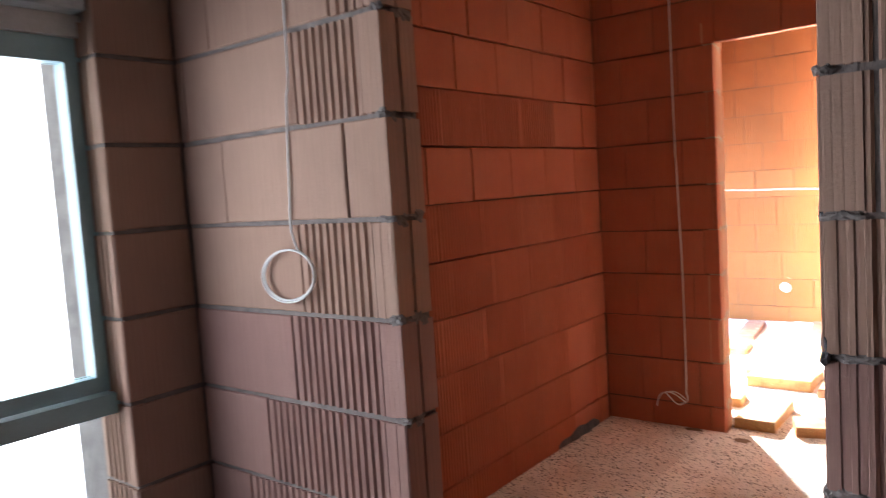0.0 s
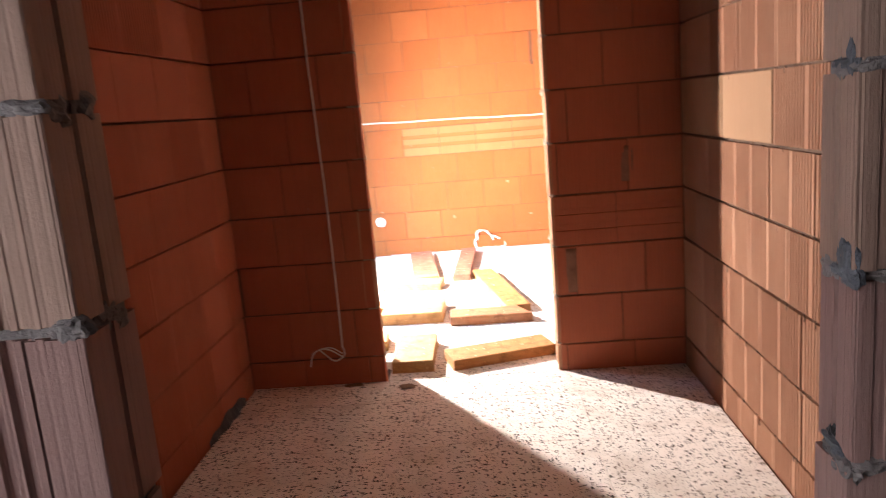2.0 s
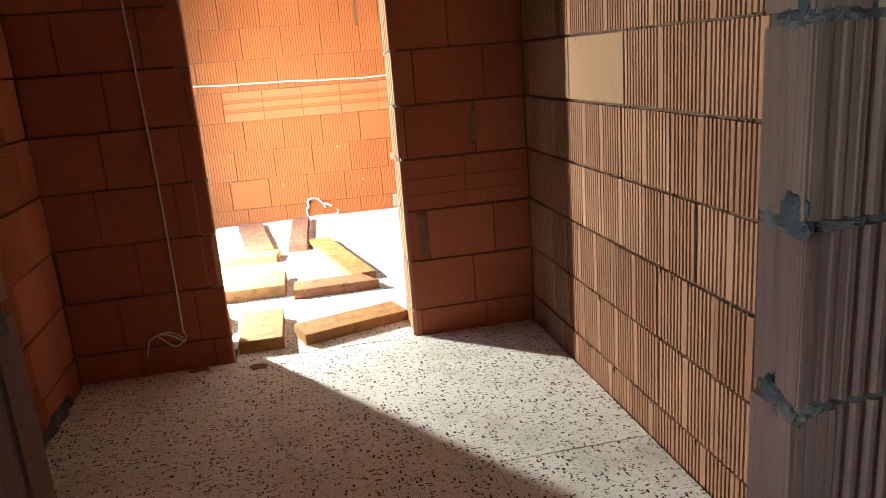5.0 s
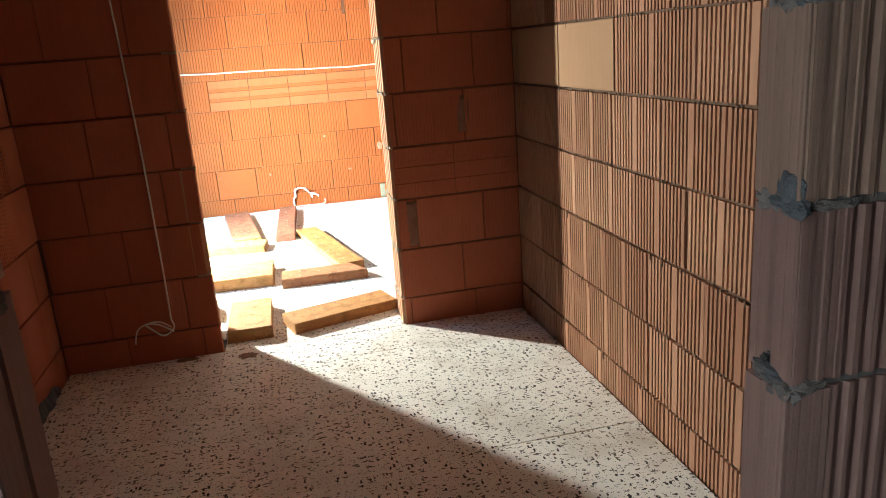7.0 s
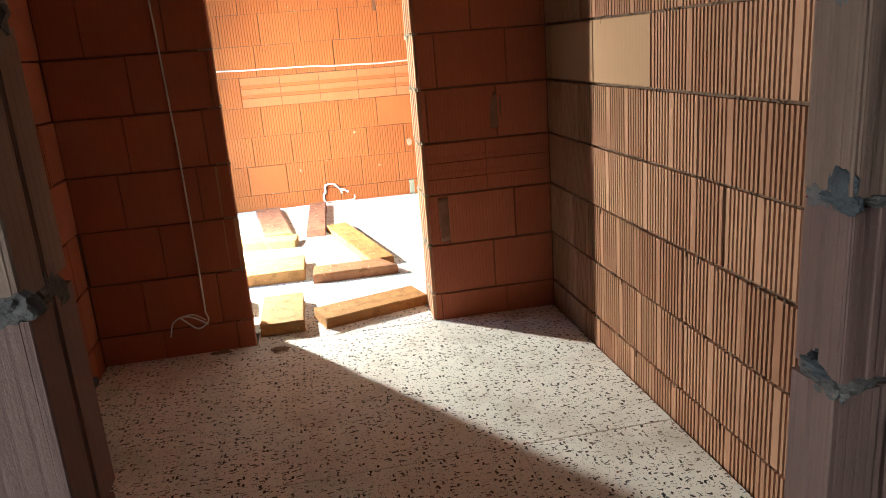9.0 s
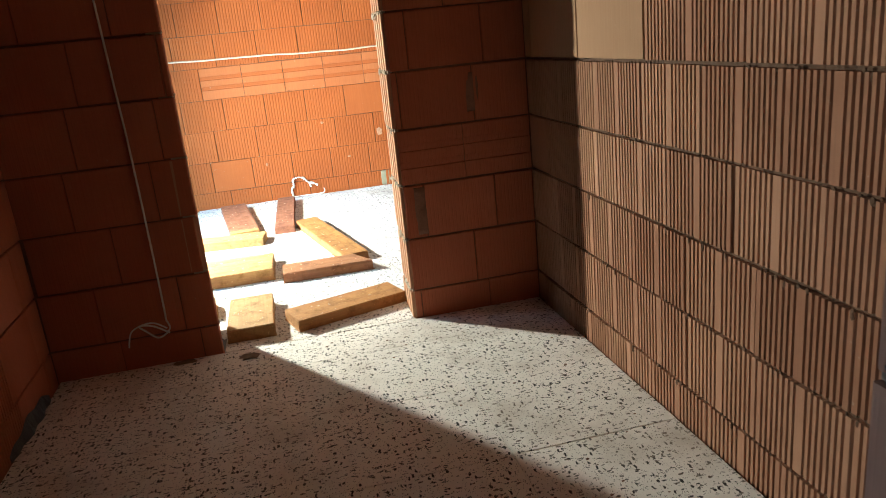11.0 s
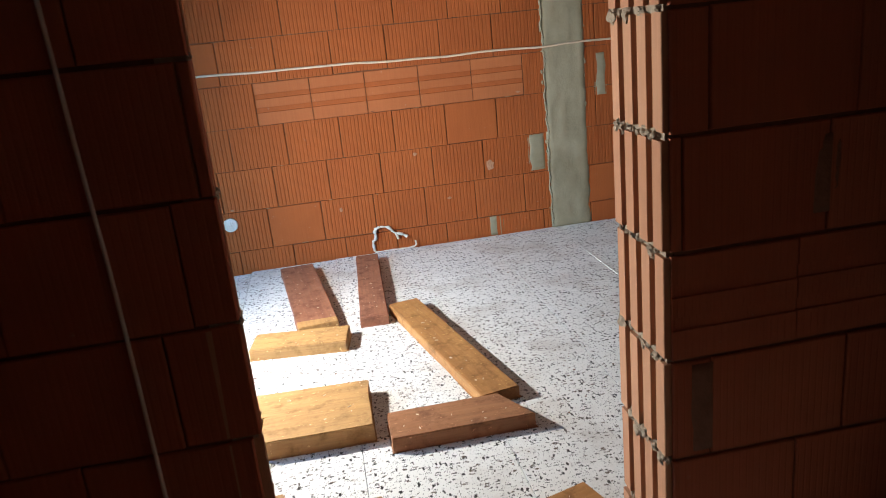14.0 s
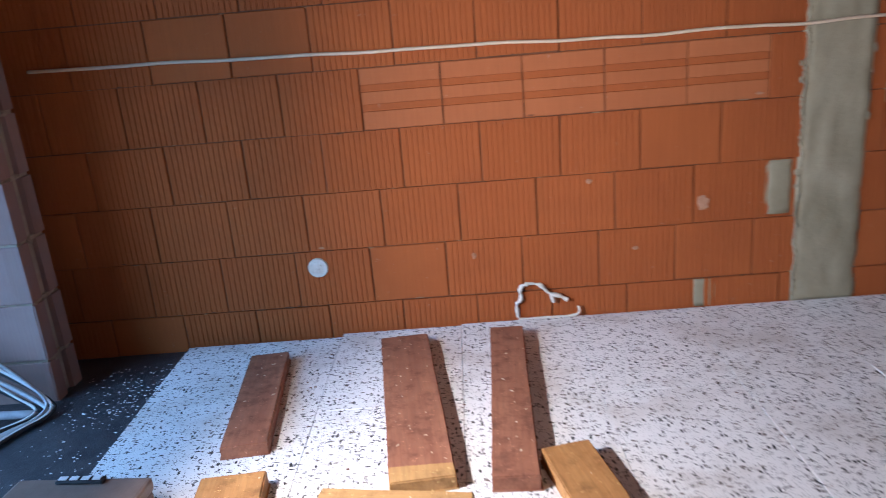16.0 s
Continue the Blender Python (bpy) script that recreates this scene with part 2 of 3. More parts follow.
def box_into(bm, x0, x1, y0, y1, z0, z1):
    vs = [bm.verts.new(p) for p in ((x0, y0, z0), (x1, y0, z0), (x1, y1, z0), (x0, y1, z0), (x0, y0, z1), (x1, y0, z1), (x1, y1, z1), (x0, y1, z1))]
    for f in ((0, 1, 2, 3), (4, 5, 6, 7), (0, 1, 5, 4), (1, 2, 6, 5), (2, 3, 7, 6), (3, 0, 4, 7)):
        bm.faces.new([vs[i] for i in f])
    return bm


def boxes(*rows):
    bm = bmesh.new()
    for r in rows:
        box_into(bm, *r)
    return bm


def bevelled(x0, x1, y0, y1, z0, z1, r=0.006, seg=2):
    bm = boxes((x0, x1, y0, y1, z0, z1))
    bmesh.ops.bevel(bm, geom=bm.edges[:], offset=r, segments=seg, affect="EDGES", profile=0.6)
    return bm


def tube(name, points, r, material, parent=None, label="", lumps=0.0, seed=1):
    """A round cord through points, smoothed; lumps makes it uneven."""
    pts = [Vector(p) for p in points]
    path = []
    for i in range(len(pts) - 1):
        a, b, c, d = pts[max(i - 1, 0)], pts[i], pts[i + 1], pts[min(i + 2, len(pts) - 1)]
        for s in range(6):
            t = s / 6
            path.append(0.5 * (2 * b + (c - a) * t + (2 * a - 5 * b + 4 * c - d) * t * t + (3 * b - a - 3 * c + d) * t ** 3))
    path.append(pts[-1])
    rng = random.Random(seed)
    bm, rings = bmesh.new(), []
    side = Vector((0.3, 0.5, 0.81)).normalized()
    for i, p in enumerate(path):
        d = (path[min(i + 1, len(path) - 1)] - path[max(i - 1, 0)]).normalized()
        u = side - d * side.dot(d)
        u.normalize()
        v, rr = d.cross(u), r * (1 + lumps * rng.uniform(-1, 1))
        rings.append([bm.verts.new(p + (u * math.cos(a) + v * math.sin(a)) * rr) for a in (k * math.pi / 4 for k in range(8))])
    for a, b in zip(rings, rings[1:]):
        for k in range(8):
            bm.faces.new((a[k], a[(k + 1) % 8], b[(k + 1) % 8], b[k]))
    bm.faces.new(rings[0])
    bm.faces.new(rings[-1])
    for f in bm.faces:
        f.smooth = True
    return part(name, bm, material, parent, label)


def blob(cx, cy, cz, sx, sy, sz, seed, rough=0.35):
    bm = bmesh.new()
    bmesh.ops.create_icosphere(bm, subdivisions=3, radius=1)
    for v in bm.verts:
        k = 1 + rough * noise.noise(v.co * 1.7 + Vector((seed * 3.1, seed * 1.7, 0))) + rough * 0.5 * noise.noise(v.co * 4.3 + Vector((0, seed, 0)))
        v.co = Vector((cx + v.co.x * sx * k, cy + v.co.y * sy * k, cz + v.co.z * sz * k))
    return bm


COURSE, FIRST = 0.25, 0.135
BLOCK = 0.335
FAR_COURSE = 0.2605
shapes = {}


def block_mesh(style, w, h, material):
    """One clay block, face at local y = 0 and looking along -y, its lower corner at the origin."""
    key = (style, round(w, 3), round(h, 3), material.name)
    if key in shapes:
        return shapes[key]
    bm, c, deep = bmesh.new(), 0.003, 0.045
    if style in ("rib", "muted", "comb", "wide") and w > 0.05:
        # the shallow 0.006 cut is shaped to brighten ribs that lie in shade
        half, cut = (0.0048, 0.036) if style == "rib" else (0.0045, 0.006) if style == "muted" else (0.0090, 0.0065) if style == "wide" else (0.0036, 0.0030)
        count = max(2, int(w / (0.0200 if style in ("rib", "muted") else 0.0265 if style == "wide" else 0.0235)))
        step = (w - 0.008) / count
        prof = [(0, deep), (0, c), (0.003, 0)]
        for i in range(1, count):
            if style == "rib" and w > 0.2 and i == count // 2:
                continue
            x = 0.004 + i * step
            lean = 0.0055 if style == "wide" else 0.0012
            prof += [(x - half, 0), (x - half + lean, cut), (x + half - lean, cut), (x + half, 0)]
        prof += [(w - 0.003, 0), (w, c), (w, deep)]
        lo = [bm.verts.new((x, y, 0)) for x, y in prof]
        hi = [bm.verts.new((x, y, h)) for x, y in prof]
        for i in range(len(prof) - 1):
            bm.faces.new((lo[i], lo[i + 1], hi[i + 1], hi[i]))
        bm.faces.new(lo)
        bm.faces.new(hi)
    elif style == "band":
        # face crossed by two shallow level channels
        prof = [(deep, 0), (c, 0), (0, 0.003)]
        for z in (h * 0.36, h * 0.68):
            prof += [(0, z - 0.017), (0.0045, z - 0.015), (0.0045, z + 0.013), (0, z + 0.015)]
        prof += [(0, h - 0.003), (c, h), (deep, h)]
        a = [bm.verts.new((0, y, z)) for y, z in prof]
        b = [bm.verts.new((w, y, z)) for y, z in prof]
        for i in range(len(prof) - 1):
            f = bm.faces.new((a[i], b[i], b[i + 1], a[i + 1]))
            f.material_index = 1 if (prof[i][0] > 0.004 or prof[i + 1][0] > 0.004) and 0.01 < prof[i][1] < h - 0.01 else 0
        bm.faces.new(a)
        bm.faces.new(b)
    else:
        k = min(c, w / 4, h / 4)
        back = [bm.verts.new(p) for p in ((0, deep, 0), (w, deep, 0), (w, deep, h), (0, deep, h))]
        mid = [bm.verts.new(p) for p in ((0, k, 0), (w, k, 0), (w, k, h), (0, k, h))]
        front = [bm.verts.new(p) for p in ((k, 0, k), (w - k, 0, k), (w - k, 0, h - k), (k, 0, h - k))]
        for i in range(4):
            j = (i + 1) % 4
            bm.faces.new((back[i], back[j], mid[j], mid[i]))
            bm.faces.new((mid[i], mid[j], front[j], front[i]))
        bm.faces.new(front)
    shapes[key] = mesh_of("block", bm, material)
    if style == "band":
        shapes[key].materials.append(CLAY_FAR if material is CLAY_BAND else material)
    return shapes[key]


def face_pose(x, y, turn):
    """turn 0 faces -y, -90 faces -x, 90 faces +x, 180 faces +y."""
    return pose(x, y, 0, 0, 0, turn)


def structure(name, bm, material, label):
    return tagged(part(name, bm, material), label, "wall" if "wall" in name else name.split("_")[0], kind="structure")


TOP = 2.80

# ---- large structure ----
XL, XR = -1.587, 0.618            # side walls of the passage
DL, DR, DT = -0.890, 0.0, 2.25   # doorway into the bright room
THICK = 0.285
PL, PR, PF, PB = -0.797, 0.108, -2.758, -2.632   # first opening
PFR, PBR, DROP = -2.645, -2.556, -0.027          # its thinner far side, coursed a little lower
YF = 3.33                        # far wall
WX, WY0, WY1, WT = -1.64, -4.47, -3.005, 1.985  # window of the front room

base = structure("floor", boxes((-6, 6, -7, 4, -0.30, -0.05)), MEMBRANE, "black bitumen felt over the concrete slab")
# unseen floor of the front room, coloured black to cut bounced light
structure("floor_front_room", boxes((-1.9, 2.6, -6.2, -2.62, -0.05, 0.0)), MEMBRANE, "unseen front-room floor, blackened to cut bounced light")
structure("ceiling", boxes((-6, 6, -7, 4, TOP, TOP + 0.2)), CONCRETE, "bare concrete ceiling slab")

# wall between the passage and the bright room, with the doorway through it
G = 0.008
wall_door = structure("wall_door", boxes((-3.9, DL - 0.062, G, THICK, -0.06, TOP), (DR + 0.012, 5.2, G, THICK, -0.06, TOP), (DL - 0.062, DR + 0.012, G, THICK, DT, TOP)),
                      MORTAR_RED, "dark red hollow clay block wall with a doorway")
wall_right = structure("wall_right", boxes((XR + 0.042, XR + 0.16, PBR, 0.0, -0.06, TOP)), MORTAR_RED, "buff ribbed clay block side wall")
wall_left = structure("wall_left", boxes((XL - 0.16, XL - 0.042, PB, 0.0, -0.06, TOP)), MORTAR_RED, "orange clay block, lightened as lit side wall")
wall_opening = structure("wall_opening", boxes((WX, PL - G, PF + G, PB, -0.06, TOP), (PR + G, 2.6, PFR + G, PBR, -0.06, TOP)), MORTAR_OLD,
                         "dusty clay block wall end beside a rough opening")
wall_window = structure("wall_window", boxes((WX - 0.35, WX - G, WY1 + G, PF + 0.4, -0.06, TOP), (WX - 0.35, WX - G, -6.2, WY0, -0.06, TOP),
                                             (WX - 0.35, WX - G, WY0, WY1 + G, WT + 0.19, TOP)), MORTAR_OLD, "dusty clay block outer wall with a tall window")
structure("wall_back", boxes((-1.95, 2.8, -6.4, -6.2, -0.06, TOP)), CLAY_GREY, "clay block wall closing the front room")
structure("wall_side", boxes((2.6, 2.8, -6.2, PB, -0.06, TOP)), CLAY_GREY, "clay block side wall of the front room")
wall_far = structure("wall_far", boxes((-3.9, 5.2, YF + 0.008, YF + 0.3, -0.06, TOP)), JOINT_FAR, "red clay block wall across the bright room")
wall_stub = structure("wall_stub", boxes((-3.6, -2.42, 2.93, 3.12, -0.06, TOP)), MORTAR, "clay block partition end lit by daylight")
BY0, BY1, BT = 0.75, 2.45, 2.1
structure("wall_balcony", boxes((-3.9, -3.6, THICK, BY0, -0.06, TOP), (-3.9, -3.6, BY1, YF, -0.06, TOP), (-3.9, -3.6, BY0, BY1, BT, TOP)), CLAY_PLAIN,
          "red clay block outer wall with a balcony opening")
# unseen end wall; its opening is made up to let the fill in
structure("wall_end", boxes((4.95, 5.2, THICK, 0.8, -0.06, TOP), (4.95, 5.2, 2.6, YF, -0.06, TOP), (4.95, 5.2, 0.8, 2.6, -0.06, 0.75), (4.95, 5.2, 0.8, 2.6, 2.05, TOP)),
          CLAY_PLAIN, "unseen red clay end wall, with an opening added for fill light")
structure("ground", boxes((-60, -6, -60, 60, -0.4, -0.3), (6, 60, -60, 60, -0.4, -0.3), (-6, 6, -60, -7, -0.4, -0.3), (-6, 6, 4, 60, -0.4, -0.3)), CONCRETE, "bare building ground outside")
structure("backdrop", boxes((-3.4, -3.38, -6.2, 0.2, -0.2, 3.4)), glow, "glaring hazy sky outside the window")

# lintel over the doorway, in the clay tone lightened as lit
tagged(part("lintel", bevelled(DL - 0.05, DR, 0.02, THICK - 0.005, DT - 0.002, DT + 0.05, 0.005), CLAY_LIT, wall_door), "clay lintel over the doorway, paled as lit")


# ---- window of the front room ----
def window():
    w = tagged(new("window_1"), "tall bright window, frame tinted blue-grey for flare", "window", kind="structure")
    x0, x1 = WX - 0.15, WX - 0.08
    a, z = WY1 + 0.07, WT + 0.02
    part("frame", boxes((x0, x1, a - 0.06, a, 0.855, z), (x0, x1, WY0, WY0 + 0.06, 0.02, z), (x0, x1, WY0 + 0.06, a - 0.06, z - 0.06, z), (x0, x1, WY0 + 0.06, a, 0.02, 0.06)), WHITE, w)
    part("sash", boxes((x0 - 0.01, x1 - 0.02, a - 0.108, a - 0.062, 0.92, z - 0.062), (x0 - 0.01, x1 - 0.02, WY0 + 0.062, WY0 + 0.108, 0.92, z - 0.062),
                       (x0 - 0.01, x1 - 0.02, WY0 + 0.108, a - 0.108, z - 0.13, z - 0.062), (x0 - 0.01, x1 - 0.02, WY0 + 0.108, a - 0.108, 0.92, 0.965)), FRAME_FLARED, w, "blue-grey sash, tinted further for flare")
    part("transom", boxes((x0, x1 + 0.01, WY0 + 0.06, a - 0.0605, 0.855, 0.915)), FRAME_FLARED, w)
    for z0, z1, k in ((0.967, z - 0.132, 0.110), (0.062, 0.853, 0.002)):
        p = part("pane", boxes((x0 + 0.015, x0 + 0.021, WY0 + max(k, 0.062), a - k, z0, z1)), glass, w)
        p.visible_shadow = False
    part("shutter_box", bevelled(WX - 0.20, WX - 0.02, WY0, WY1, WT + 0.022, WT + 0.18), CONDUIT, w, "grey roller shutter box")


window()


# ---- the walker's boards, planks and things of the bright room ----
lying = []


def plank(cx, cy, length, width, turn, thick, material, label, skew=0.0, z=0.0, bare=0.0):
    """A sawn plank lying on the floor, long side along its own x."""
    bm = boxes((-length / 2, length / 2, -width / 2, width / 2, 0, thick))
    for v in bm.verts:
        if v.co.x > 0:
            v.co.x -= skew * v.co.y / width
    bmesh.ops.subdivide_edges(bm, edges=[e for e in bm.edges if abs((e.verts[0].co - e.verts[1].co).x) > length * 0.6], cuts=5)
    for v in bm.verts:
        v.co += Vector((0, 0.0025 * noise.noise(v.co * 9 + Vector((cx * 7, cy * 5, 0))), 0.002 * noise.noise(v.co * 6 + Vector((cy * 7, cx, 3))) if v.co.z > 0.01 else 0))
    edges = [e for e in bm.edges if e.calc_face_angle(0) > 0.6]
    bmesh.ops.bevel(bm, geom=edges, offset=0.004, segments=2, affect="EDGES")
    if bare:
        cut = bmesh.ops.bisect_plane(bm, geom=bm.verts[:] + bm.edges[:] + bm.faces[:], plane_co=(length / 2 - bare, 0, 0), plane_no=(1, -0.08, 0))
        for f in bm.faces:
            if (f.calc_center_median() - Vector((length / 2 - bare, 0, 0))).dot(Vector((1, -0.08, 0))) > 0:
                f.material_index = 1
    ob = part("plank", bm, material)
    ob.data.materials.append(WOOD_PALE)
    ob.matrix_basis = pose(cx, cy, z, 0, 0, turn)
    lying.append((ob.matrix_basis.copy(), length, width, thick))
    return tagged(ob, label, "plank", "planks on the floor")


plank(-0.766, 0.325, 0.46, 0.217, 90, 0.060, WOOD_PALE, "short pale pine plank lying in the doorway")
plank(-0.305, 0.265, 0.57, 0.205, 17, 0.053, WOOD_ORANGE, "orange-brown plank slanting across the doorway")
plank(-0.360, 0.965, 0.47, 0.190, 0, 0.056, WOOD_BROWN, "brown pine plank with an end cut askew", 0.09)
plank(-0.872, 1.262, 0.46, 0.200, -3, 0.060, WOOD_PALE, "pale pine plank beside another one")
plank(-0.846, 1.062, 0.40, 0.185, -1, 0.070, WOOD_PALE, "thick pale pine plank on the speckled floor")
plank(-0.916, 1.925, 0.455, 0.192, -8, 0.053, WOOD_PALE, "yellowish pine plank across the end of another")
plank(-0.888, 2.595, 1.06, 0.203, -83.4, 0.048, WOOD_RED, "wide reddish-brown plank with a bare pale end", bare=0.075)
plank(-0.527, 2.595, 1.09, 0.140, 87.5, 0.050, WOOD_RED, "narrow reddish-brown plank reaching to the wall")
plank(-0.270, 1.645, 1.15, 0.158, -78.2, 0.050, WOOD_ORANGE, "long orange-brown plank lying askew")
plank(-1.480, 2.685, 0.72, 0.160, -83.5, 0.045, WOOD_RED, "thin reddish-brown plank near the floor's edge")
plank(-1.400, 1.970, 0.36, 0.200, -84, 0.055, WOOD_ORANGE, "short orange-brown plank beside a tool case")
plank(-1.150, 0.560, 0.40, 0.200, 4, 0.055, WOOD_PALE, "pale pine plank just past the doorway")


def added_lamp():
    """An unseen lamp, added on a ceiling cable, which stands in for the bright room's strong light."""
    x, y, z = LAMP
    lamp = tagged(new("added_lamp"), "unseen black lamp added on a cable from the ceiling", "lamp")
    lamp.matrix_basis = Matrix.Translation((x, y, 0))
    tube("cord", [(-0.10, 0.02, TOP), (-0.105, 0.02, 2.0), (-0.10, 0.02, z + 0.10)], 0.004, BLACK, lamp)
    bm = bmesh.new()
    bmesh.ops.create_cone(bm, cap_ends=True, segments=20, radius1=0.03, radius2=0.018, depth=0.12, matrix=Matrix.Translation((-0.10, 0.02, z + 0.04)))
    part("socket", bm, BLACK, lamp)
    bm = bmesh.new()
    bmesh.ops.create_cone(bm, cap_ends=False, segments=28, radius1=0.03, radius2=0.07, depth=0.04, matrix=pose(-0.065, 0.012, z, 0, 90, -12))
    bmesh.ops.solidify(bm, geom=bm.faces[:], thickness=0.003)
    part("reflector", bm, STEEL, lamp, "dull steel reflector")


added_lamp()


def tool_case():
    case = tagged(new("tool_case"), "smoky brown plastic organiser case with black latches", "case")
    case.matrix_basis = pose(-1.87, 1.955, 0.0, 0, 0, -4)
    part("body", bevelled(-0.21, 0.21, -0.15, 0.15, 0.0, 0.055, 0.008), CASE, case)
    lid = part("lid", bevelled(-0.215, 0.215, -0.155, 0.155, 0.057, 0.1, 0.010), CASE, case)
    part("handle", bevelled(-0.075, 0.075, 0.12, 0.150, 0.101, 0.112, 0.004), BLACK, case, "black carrying handle")
    for x in (-0.15, 0.15):
        part("latch", bevelled(x - 0.025, x + 0.025, 0.1555, 0.163, 0.04, 0.085, 0.003), BLACK, case)
    for k in range(4):
        part("rib", bevelled(-0.068 + 0.036 * k, -0.042 + 0.036 * k, 0.126, 0.144, 0.1125, 0.1155, 0.001), WHITE, lid)


tool_case()


def cable(name, pts, r, material, label, category="cable", **more):
    return tagged(tube(name, pts, r, material, **more), label, category)


# white cable along the far wall
rng = random.Random(11)
line = [(-2.42, YF - 0.012, 1.272)]
for i in range(1, 36):
    x = -2.42 + i * 0.2
    line.append((x, YF - 0.010 - (0.014 if 0.72 < x < 1.15 else 0.0), 1.272 - 0.058 * min(1, i / 13) - 0.004 * max(0, i - 13) / 3 + rng.uniform(-0.005, 0.005)))
cable("cable", line, 0.0072, CREAM, "white cable strung along the clay block wall")

# thin wire hanging on the passage wall, ending in a loose curl
wire = tagged(new("hanging_wire"), "thin pale wire hanging on the dark wall with a curled end", "wire")
tube("strand", [(-1.116, -0.012, TOP), (-1.114, -0.012, 1.68), (-1.110, -0.010, 1.49), (-1.104, -0.012, 1.20), (-1.099, -0.010, 0.98), (-1.097, -0.012, 0.60), (-1.098, -0.014, 0.30),
                (-1.099, -0.020, 0.205)], 0.0040, WHITE, wire)
tube("curl", [(-1.099, -0.020, 0.205), (-1.090, -0.03, 0.165), (-1.135, -0.05, 0.140), (-1.18, -0.06, 0.180), (-1.205, -0.05, 0.205), (-1.15, -0.06, 0.200), (-1.09, -0.05, 0.155)], 0.0040, WHITE, wire)
tube("loose_end", [(-1.10, -0.03, 0.170), (-1.16, -0.03, 0.205), (-1.24, -0.04, 0.185), (-1.265, -0.045, 0.115)], 0.0035, WHITE, wire)

# coil of wire on the wall beside the first opening
coil = tagged(new("wire_coil"), "white wire hanging down and coiled into a ring", "wire")
for k, (r, dx, dz, dy) in enumerate(((0.104, 0, 0, 0), (0.101, 0.002, 0.002, -0.003), (0.106, -0.002, -0.001, -0.004))):
    tube("ring", [(-1.174 + dx + r * math.sin(a) + 0.010 * math.cos(a), PF - 0.012 + dy, 1.242 + dz + r * 0.68 * math.cos(a)) for a in (j * math.pi / 8 for j in range(17))], 0.0028, WHITE, coil)
tube("strand", [(-1.105, PF - 0.008, TOP), (-1.115, PF - 0.008, 1.86), (-1.132, PF - 0.008, 1.70), (-1.150, PF - 0.008, 1.46), (-1.152, PF - 0.010, 1.37), (-1.128, PF - 0.012, 1.305)], 0.0030, WHITE, coil)

# round cap in the far wall
def disc_cap():
    bm = bmesh.new()
    bmesh.ops.create_cone(bm, cap_ends=True, segments=32, radius1=0.046, radius2=0.043, depth=0.008)
    bmesh.ops.create_cone(bm, cap_ends=True, segments=12, radius1=0.007, radius2=0.006, depth=0.004, matrix=Matrix.Translation((0.012, 0.01, 0.005)))
    ob = part("junction_box_cover", bm, FOAM)
    ob.matrix_basis = pose(-1.326, YF - 0.006, 0.318, 90, 0, 0)
    tagged(ob, "round white junction box cover set in the block wall", "box cover")


disc_cap()

# dried foam string
foam = tagged(new("foam_string"), "dried white foam squiggle on the block wall", "foam")
tube("strip", [(-0.437, YF - 0.012, 0.012), (-0.442, YF - 0.015, 0.075), (-0.421, YF - 0.015, 0.10), (-0.421, YF - 0.015, 0.155), (-0.385, YF - 0.018, 0.175)], 0.009, FOAM, foam, "", 0.45, 3)
tube("strip", [(-0.385, YF - 0.018, 0.175), (-0.333, YF - 0.02, 0.165), (-0.296, YF - 0.02, 0.125), (-0.244, YF - 0.02, 0.105), (-0.213, YF - 0.02, 0.085)], 0.0085, FOAM, foam, "", 0.5, 4)
tube("strip", [(-0.286, YF - 0.02, 0.12), (-0.272, YF - 0.02, 0.075)], 0.007, FOAM, foam, "", 0.4, 5)
tube("strip", [(-0.437, YF - 0.03, 0.010), (-0.343, YF - 0.03, 0.010), (-0.177, YF - 0.03, 0.012), (-0.161, YF - 0.02, 0.05)], 0.005, FOAM, foam, "", 0.5, 6)

# conduits on the black felt
cond = tagged(new("conduit_bundle"), "grey and black flexible conduits lying on black felt", "conduit")
for k, (dx, dz, r, material) in enumerate(((0.0, 0.0, 0.009, CONDUIT), (0.035, 0.045, 0.007, WHITE), (-0.04, -0.02, 0.010, BLACK), (0.01, 0.10, 0.006, CONDUIT), (-0.07, 0.03, 0.006, WHITE), (0.05, 0.015, 0.008, BLACK))):
    tube("conduit", [(-3.0 + dx, 2.83, 0.34 + dz), (-2.66 + dx, 2.83, 0.16 + dz), (-2.44 + dx, 2.82, 0.02 + dz * 0.5), (-2.38 + dx * 0.6, 2.78, -0.03 + dz * 0.2), (-2.47 + dx, 2.65, -0.038 + r * 0.3),
                     (-2.57 + dx * 1.6, 2.48, -0.038 + r * 0.3), (-2.74 + dx, 2.2, -0.036)], r, material, cond, "", 0.04, k)
pipe = tube("pipe", [(-2.92, 2.62, 0.075), (-2.68, 2.70, 0.022), (-2.42, 2.79, -0.034)], 0.017, CONDUIT, None, "", 0.0, 9)
tagged(pipe, "straight grey plastic pipe leaning on the conduits", "pipe")


